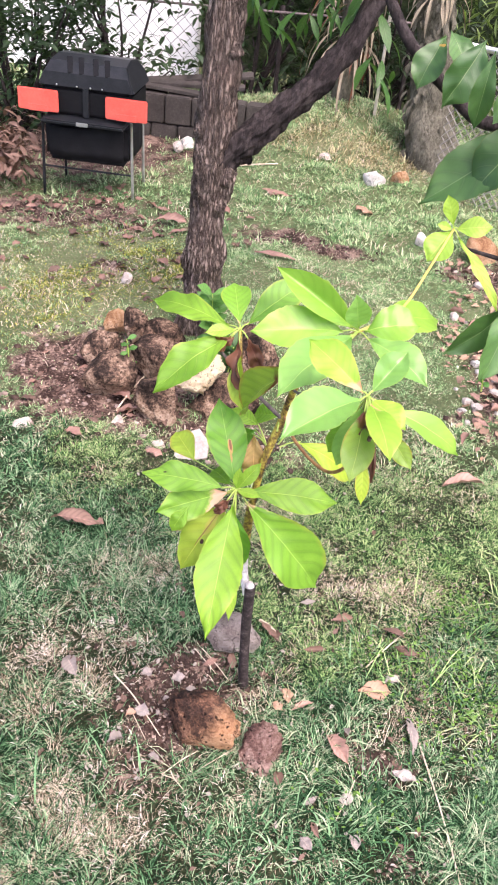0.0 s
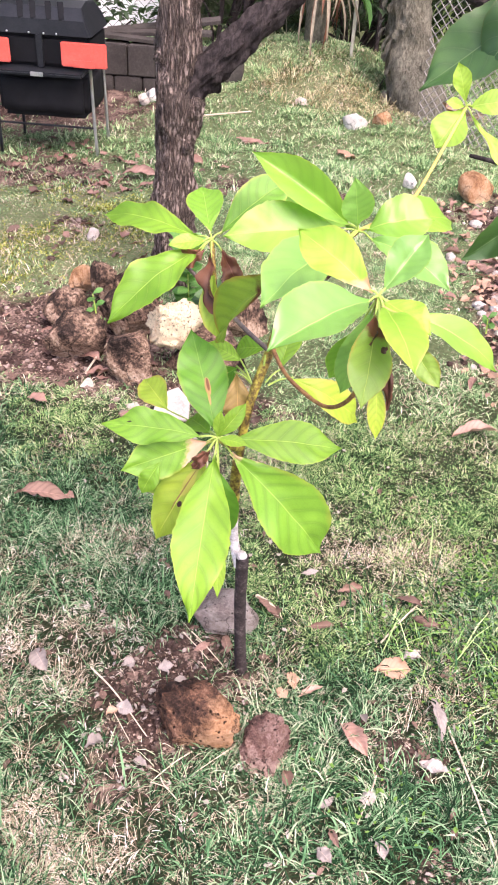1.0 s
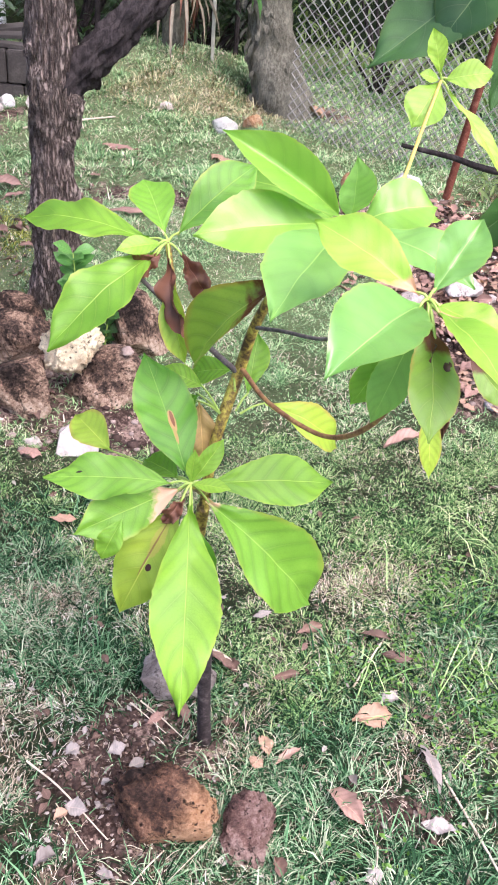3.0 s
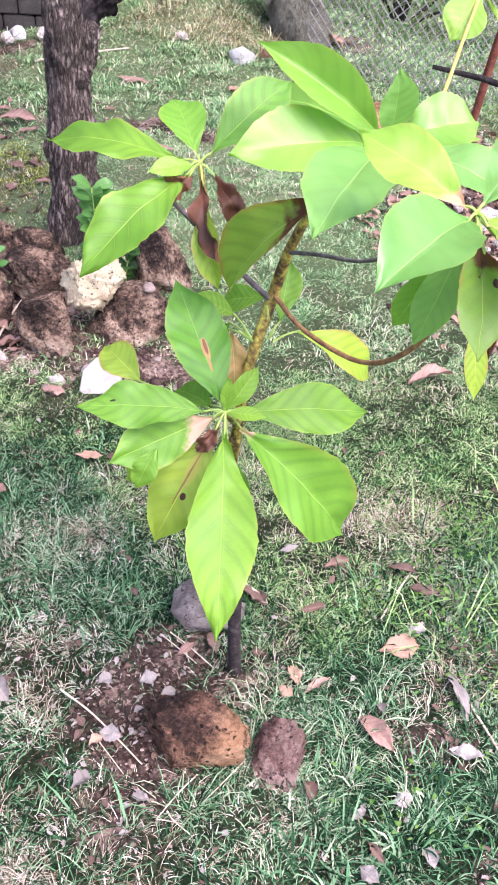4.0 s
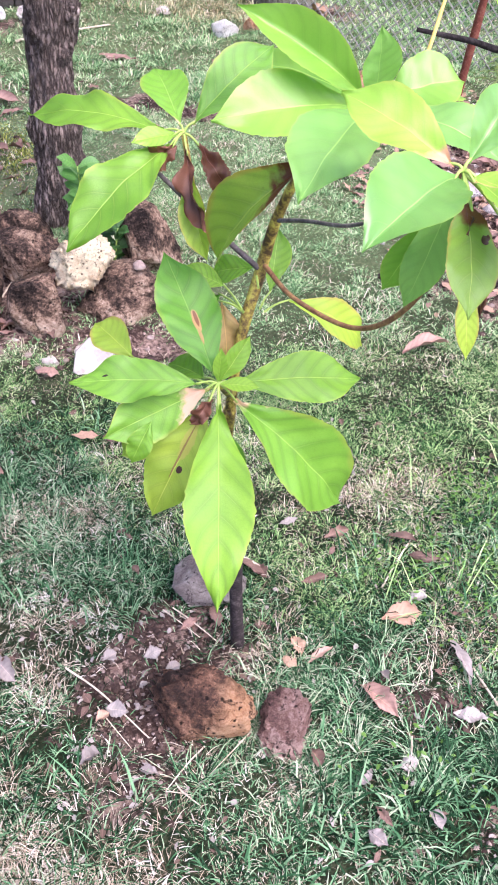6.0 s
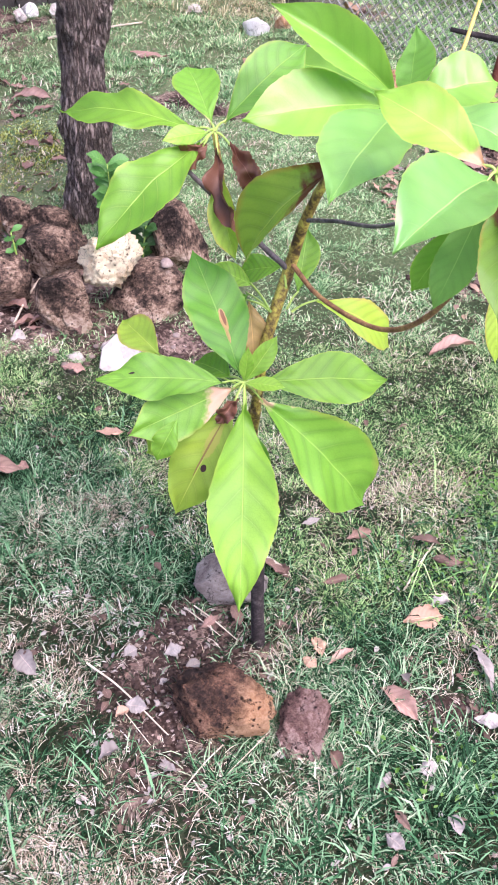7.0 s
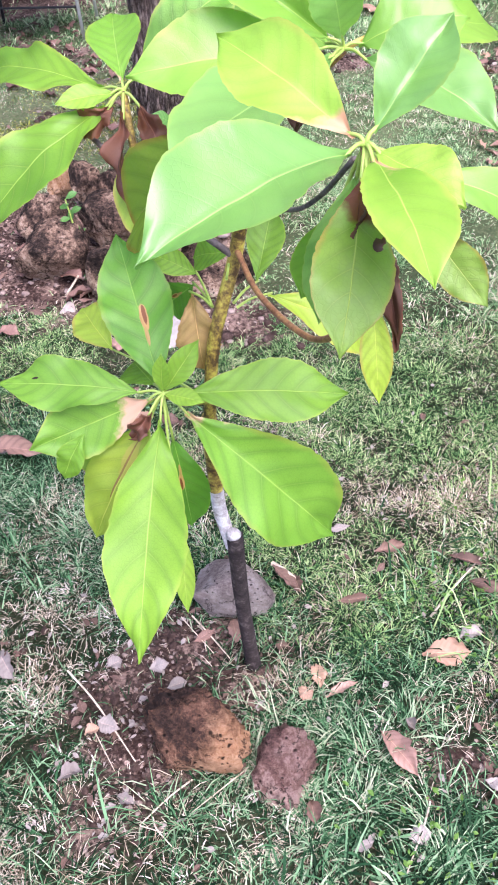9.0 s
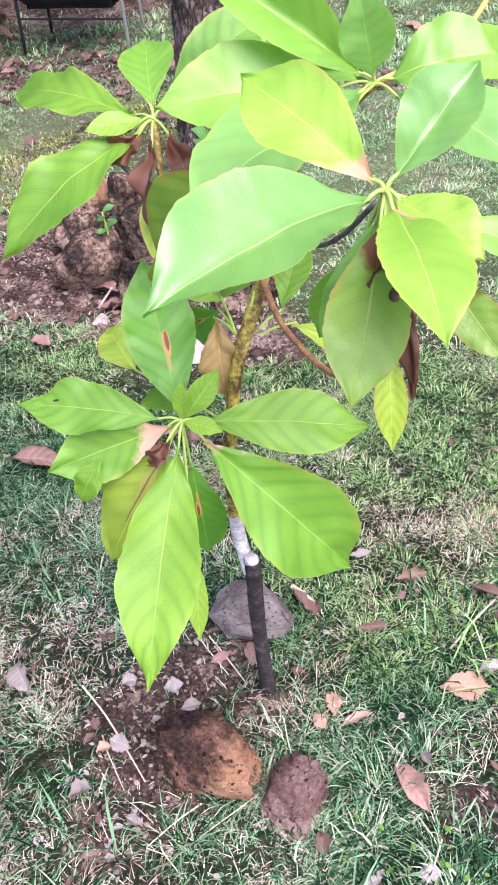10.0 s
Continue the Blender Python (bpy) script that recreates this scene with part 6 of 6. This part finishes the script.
seedling("seedling", (-0.40, 1.74, 0.0), 0.30, 40, 0.085, "leafy green seedling growing beside the trunk", 1, M_leaf_seed)
seedling("seedling", (-0.30, 1.53, 0.06), 0.12, 18, 0.08, "dark green seedling among the stones", 2, M_leaf_small)
seedling("seedling", (-0.672, 1.36, 0.10), 0.14, 9, 0.042, "small seedling growing between the stones", 3, M_leaf_seed)
seedling("weed", (0.78, 1.75, 0.03), 0.05, 6, 0.04, "small weed at the edge of the soil", 4, M_leaf_seed)

shard = thing("white_shard", (-0.355, 0.97, 0.0), "broken white glazed shard lying on the soil", "shard")
for pts, lie, bend in (([(-0.074, -0.040), (-0.050, -0.064), (0.014, -0.060), (0.060, -0.052), (0.068, 0.012), (0.030, 0.066), (-0.006, 0.056), (-0.052, 0.024)], pose(-0.345, 1.0, 0.040, 56, -4, 10), 2.0),):
    bm = bmesh.new()
    pts = [(x * 0.92, y * 0.92) for x, y in pts]
    lo_v = [bm.verts.new((x, y, bend * x * x)) for x, y in pts]
    hi_v = [bm.verts.new((x * 0.96, y * 0.96, bend * x * x + 0.006)) for x, y in pts]
    n_ = len(pts)
    bm.faces.new(list(reversed(lo_v)))
    bm.faces.new(hi_v)
    for i in range(n_):
        bm.faces.new((lo_v[i], lo_v[(i + 1) % n_], hi_v[(i + 1) % n_], hi_v[i]))
    bmesh.ops.triangulate(bm, faces=bm.faces[:])
    bmesh.ops.transform(bm, matrix=lie, verts=bm.verts)
    part("fragment", bm, M_white_shard, shard, "", False)

# ---------------------------------------------------------------- fallen leaves, sticks, litter
FALLEN = (
    (0.304, 0.030, 0.391, 0.043, 0.062, 3),
    (0.371, 0.073, 0.419, 0.090, 0.035, 2),
    (0.081, -0.054, 0.109, -0.079, 0.032, 3),
    (0.106, -0.005, 0.121, -0.053, 0.036, 3),
    (0.130, -0.073, 0.186, -0.041, 0.026, 0),
    (0.227, -0.127, 0.287, -0.203, 0.050, 0),
    (0.271, -0.103, 0.284, -0.127, 0.024, 2),
    (0.433, -0.027, 0.450, -0.137, 0.037, 2),
    (0.395, -0.200, 0.456, -0.220, 0.041, 2),
    (0.267, -0.301, 0.305, -0.292, 0.036, 2),
    (0.208, -0.371, 0.229, -0.414, 0.019, 1),
    (0.186, -0.411, 0.214, -0.442, 0.035, 2),
    (0.302, -0.382, 0.316, -0.421, 0.030, 2),
    (0.579, 1.019, 0.726, 1.048, 0.074, 0),
    (0.218, 0.272, 0.280, 0.289, 0.033, 1),
    (0.118, 0.322, 0.166, 0.340, 0.023, 2),
    (0.145, 0.140, 0.210, 0.153, 0.025, 1),
    (-0.278, -0.037, -0.251, -0.019, 0.035, 2),
    (-0.197, -0.034, -0.160, -0.025, 0.035, 2),
    (-0.269, -0.146, -0.224, -0.161, 0.040, 2),
    (-0.285, -0.173, -0.260, -0.160, 0.028, 3),
    (-0.310, -0.257, -0.273, -0.237, 0.036, 2),
    (-0.204, -0.277, -0.169, -0.292, 0.025, 2),
    (-0.510, 0.949, -0.439, 0.926, 0.058, 0),
    (-0.389, 0.675, -0.316, 0.661, 0.034, 3),
    (-0.308, 0.670, -0.251, 0.647, 0.041, 1),
    (0.401, 0.207, 0.470, 0.182, 0.033, 1),
    (-0.157, -0.071, -0.123, -0.052, 0.029, 2),
    (0.112, -0.254, 0.122, -0.292, 0.031, 1),
    (-0.491, -0.018, -0.444, -0.075, 0.051, 2),
    (0.183, -0.329, 0.215, -0.312, 0.019, 2),
    (0.057, 0.202, 0.072, 0.157, 0.032, 1),
    (0.013, 0.219, 0.066, 0.161, 0.035, 1),
    (-0.122, 0.030, -0.086, 0.057, 0.024, 0),
    (-0.056, 0.086, -0.041, 0.027, 0.034, 1),
    (-0.575, 0.542, -0.543, 0.527, 0.033, 0),
    (0.367, 0.265, 0.432, 0.246, 0.027, 1),
    (-0.718, 0.521, -0.557, 0.521, 0.060, 1),
    (-0.825, 0.987, -0.751, 0.965, 0.053, 0),
    (-0.465, 3.979, -0.261, 3.945, 0.088, 0),
    (0.159, 3.870, 0.266, 3.746, 0.125, 3),
    (-0.867, 2.661, -0.782, 2.566, 0.068, 0),
    (0.826, 4.846, 0.926, 4.694, 0.127, 3),
    (-1.004, 3.233, -0.811, 3.223, 0.094, 0),
    (-0.373, 2.906, -0.139, 2.881, 0.048, 0),
)

NAMES = ("curled pinkish dead leaf lying on the grass", "dark brown dead leaf lying on the grass", "bleached grey dead leaf lying on the grass", "orange-brown dead leaf lying on the grass")
rf = random.Random(29)
for x1, y1, x2, y2, w, k in FALLEN:
    z1, z2 = float(height(np.array(x1), np.array(y1))), float(height(np.array(x2), np.array(y2)))
    lift = rf.uniform(0.014, 0.022)
    fl = leaf(None, (x1, y1, z1 + lift), (x2, y2, z2 + lift + rf.uniform(-0.004, 0.012)), w * 0.85, M_litter[k], "fallen_leaf",
              face=(rf.uniform(-0.4, 0.4), rf.uniform(-0.5, 0.1), 1), arch=rf.uniform(-0.02, 0.12), fold=rf.uniform(0.2, 1.0), wave=0.08, form=1.0, roll=rf.uniform(-0.3, 0.5), twist=rf.uniform(-0.9, 0.9), seed=rf.random() * 20, notch=0.5, ragged=0.22, crumple=0.14, n=18, m=8)
    tagged(fl, NAMES[k], "dead leaf", "fallen leaves")
STICKS = (
    (-0.351, -0.046, -0.186, -0.214, 0.0029),
    (-0.157, 0.088, -0.082, 0.009, 0.0018),
    (-0.136, 0.092, -0.048, -0.003, 0.0024),
    (-0.122, 0.070, -0.097, 0.012, 0.0018),
    (0.324, 0.120, 0.446, 0.290, 0.0032),
    (0.467, -0.098, 0.593, -0.681, 0.0034),
    (-0.139, -0.305, -0.097, -0.350, 0.0022),
    (-0.157, -0.320, -0.113, -0.329, 0.0016),
    (0.305, -0.240, 0.263, -0.357, 0.0023),
    (0.010, 0.231, 0.071, 0.183, 0.0071),
    (-0.953, 4.241, -0.414, 4.421, 0.0111),
    (-0.677, 1.172, -0.623, 1.479, 0.0054),
    (-0.285, -0.138, -0.218, -0.233, 0.0017),
    (-0.085, -0.237, -0.157, -0.320, 0.0022),
    (0.006, -0.207, -0.077, -0.292, 0.0017),
)

for x1, y1, x2, y2, r in STICKS:
    a, b = Vector((x1, y1, float(height(np.array(x1), np.array(y1))) + 0.012)), Vector((x2, y2, float(height(np.array(x2), np.array(y2))) + 0.014))
    m1 = a.lerp(b, 0.4) + Vector((rf.uniform(-0.006, 0.006), rf.uniform(-0.006, 0.006), 0.006))
    st = tube("stick", [a, m1, b], [r * 0.75, r * 0.65, r * 0.4], M_dry_stick, None, "", 6, 5)
    tagged(st, "thin dry stick lying on the ground", "stick", "sticks on the ground")


def litter(name, n, x0, x1, y0, y1, size, mats, label, seed, keep, category="leaf litter", lift=0.0):
    """Small leaves strewn where keep() is high; lift holds them up in the grass."""
    r = random.Random(seed)
    V, F, U = [], [], []
    made = 0
    while made < n:
        x, y = r.uniform(x0, x1), r.uniform(y0, y1)
        if r.random() > float(keep(np.array(x), np.array(y))):
            continue
        made += 1
        L, a = size * r.uniform(0.4, 1.3), r.uniform(0, 6.28)
        z = float(height(np.array(x), np.array(y))) + 0.010 + lift * r.random()
        d = Vector((math.cos(a), math.sin(a), r.uniform(-0.1, 0.25))) * L
        v, f, u = leaf_arrays((x, y, z), Vector((x, y, z)) + d, L * r.uniform(0.35, 0.7), (r.gauss(0, 0.4), r.gauss(0, 0.4), 1), r.uniform(-0.1, 0.15), r.uniform(-0.3, 0.8), 0.16, 1.0, r.random() * 20, n=7, m=4, twist=r.uniform(-1, 1))
        k = len(V)
        V += v
        U += u
        F += [tuple(i + k for i in q) for q in f]
    ob = raw_mesh(name, V, F, mats, None, "", True, U)
    return tagged(ob, label, category, kind="stuff")


def soil_right(x, y):
    return np.clip(blob(x, y, 1.35, 2.2, 0.5, 0.9) + 0.6 * blob(x, y, 0.95, 1.8, 0.2, 0.5), 0, 1)


def soil_left(x, y):
    return np.clip(blob(x, y, -1.6, 3.3, 0.9, 0.35) + 0.6 * blob(x, y, -0.7, 1.35, 0.35, 0.3) + 0.35 * blob(x, y, -1.0, 2.4, 0.5, 0.3), 0, 1)


def soil_near(x, y):
    return np.clip(bare(x, y) + 0.06, 0, 1)


def clods(name, n, x0, x1, y0, y1, r0, r1, mat, label, seed, keep):
    r = random.Random(seed)
    base = bmesh.new()
    bmesh.ops.create_icosphere(base, subdivisions=1, radius=1.0)
    bv = [v.co.copy() for v in base.verts]
    bf = [[v.index for v in f.verts] for f in base.faces]
    base.free()
    V, F = [], []
    made = 0
    while made < n:
        x, y = r.uniform(x0, x1), r.uniform(y0, y1)
        if r.random() > float(keep(np.array(x), np.array(y))):
            continue
        made += 1
        q = r0 + (r1 - r0) * r.random() ** 3
        z = float(height(np.array(x), np.array(y)))
        k = len(V)
        st = Vector((r.uniform(0.7, 1.4), r.uniform(0.7, 1.3), r.uniform(0.5, 0.9))) * q
        V += [(x + c.x * st.x * r.uniform(0.8, 1.2), y + c.y * st.y * r.uniform(0.8, 1.2), z + q * 0.25 + c.z * st.z) for c in bv]
        F += [[i + k for i in f] for f in bf]
    return tagged(raw_mesh(name, V, F, mat, None, "", False), label, "pebbles", kind="stuff")


def soil_all(x, y):
    return np.clip((bare(x, y) - 0.35) * 2.0, 0, 1)


clods("pebbles", 1300, -0.75, 0.9, -0.75, 0.9, 0.001, 0.006, M_pebble, "small pale pebbles and crumbs on the bare soil", 51, soil_all)
clods("clods", 4200, -0.75, 0.9, -0.75, 0.9, 0.0015, 0.008, M_clod, "dark brown clods of soil", 52, soil_all)
clods("clods", 1200, -1.3, 1.9, 0.95, 3.3, 0.004, 0.018, M_clod, "dark brown clods of soil", 53, soil_all)
clods("pebbles", 900, -1.3, 1.9, 0.95, 3.3, 0.003, 0.014, M_pebble, "small pale pebbles on the bare soil", 54, soil_all)
clods("pebbles", 240, 0.65, 1.9, 1.2, 3.3, 0.010, 0.034, M_rock_pale, "pale pinkish pebbles among the litter on the bare soil", 55, soil_right)
litter("leaf_litter", 600, 0.6, 2.0, 1.2, 3.4, 0.066, M_litter[0], "pinkish dead leaves strewn on the bare soil", 41, soil_right)
litter("leaf_litter", 130, 0.6, 2.0, 1.2, 3.4, 0.075, M_litter[1], "dark brown dead leaves strewn on the bare soil", 42, soil_right)
litter("leaf_litter", 700, 0.6, 2.0, 1.2, 3.4, 0.048, M_litter[3], "orange-tan dead leaves strewn on the bare soil", 47, soil_right)
litter("leaf_litter", 150, -2.6, -0.4, 1.0, 3.8, 0.07, M_litter[0], "pinkish dead leaves strewn under the shrubs", 43, soil_left)
litter("leaf_litter", 170, -2.6, -0.4, 1.0, 3.8, 0.06, M_litter[1], "brown dead leaves strewn under the shrubs", 44, soil_left)
litter("leaf_crumbs", 420, -0.7, 0.9, -0.7, 0.9, 0.015, M_litter[2], "bleached crumbs of dead leaf in the grass", 45, soil_near)
litter("leaf_crumbs", 240, -0.7, 0.9, -0.7, 0.9, 0.022, M_litter[1], "brown crumbs of dead leaf in the grass", 46, soil_near)


def weed_patch(x, y):
    return np.clip(blob(x, y, 0.60, 0.10, 0.15, 0.20) + 0.8 * blob(x, y, 0.40, 0.16, 0.10, 0.05) + 0.7 * blob(x, y, 0.62, 0.42, 0.14, 0.10) + 0.35 * blob(x, y, 0.30, -0.30, 0.12, 0.08), 0, 1)


litter("weeds", 900, 0.15, 1.0, -0.45, 0.65, 0.012, M_leaf_weed, "small round-leaved yellow-green weeds creeping in the lawn", 61, weed_patch, "weed", 0.028)
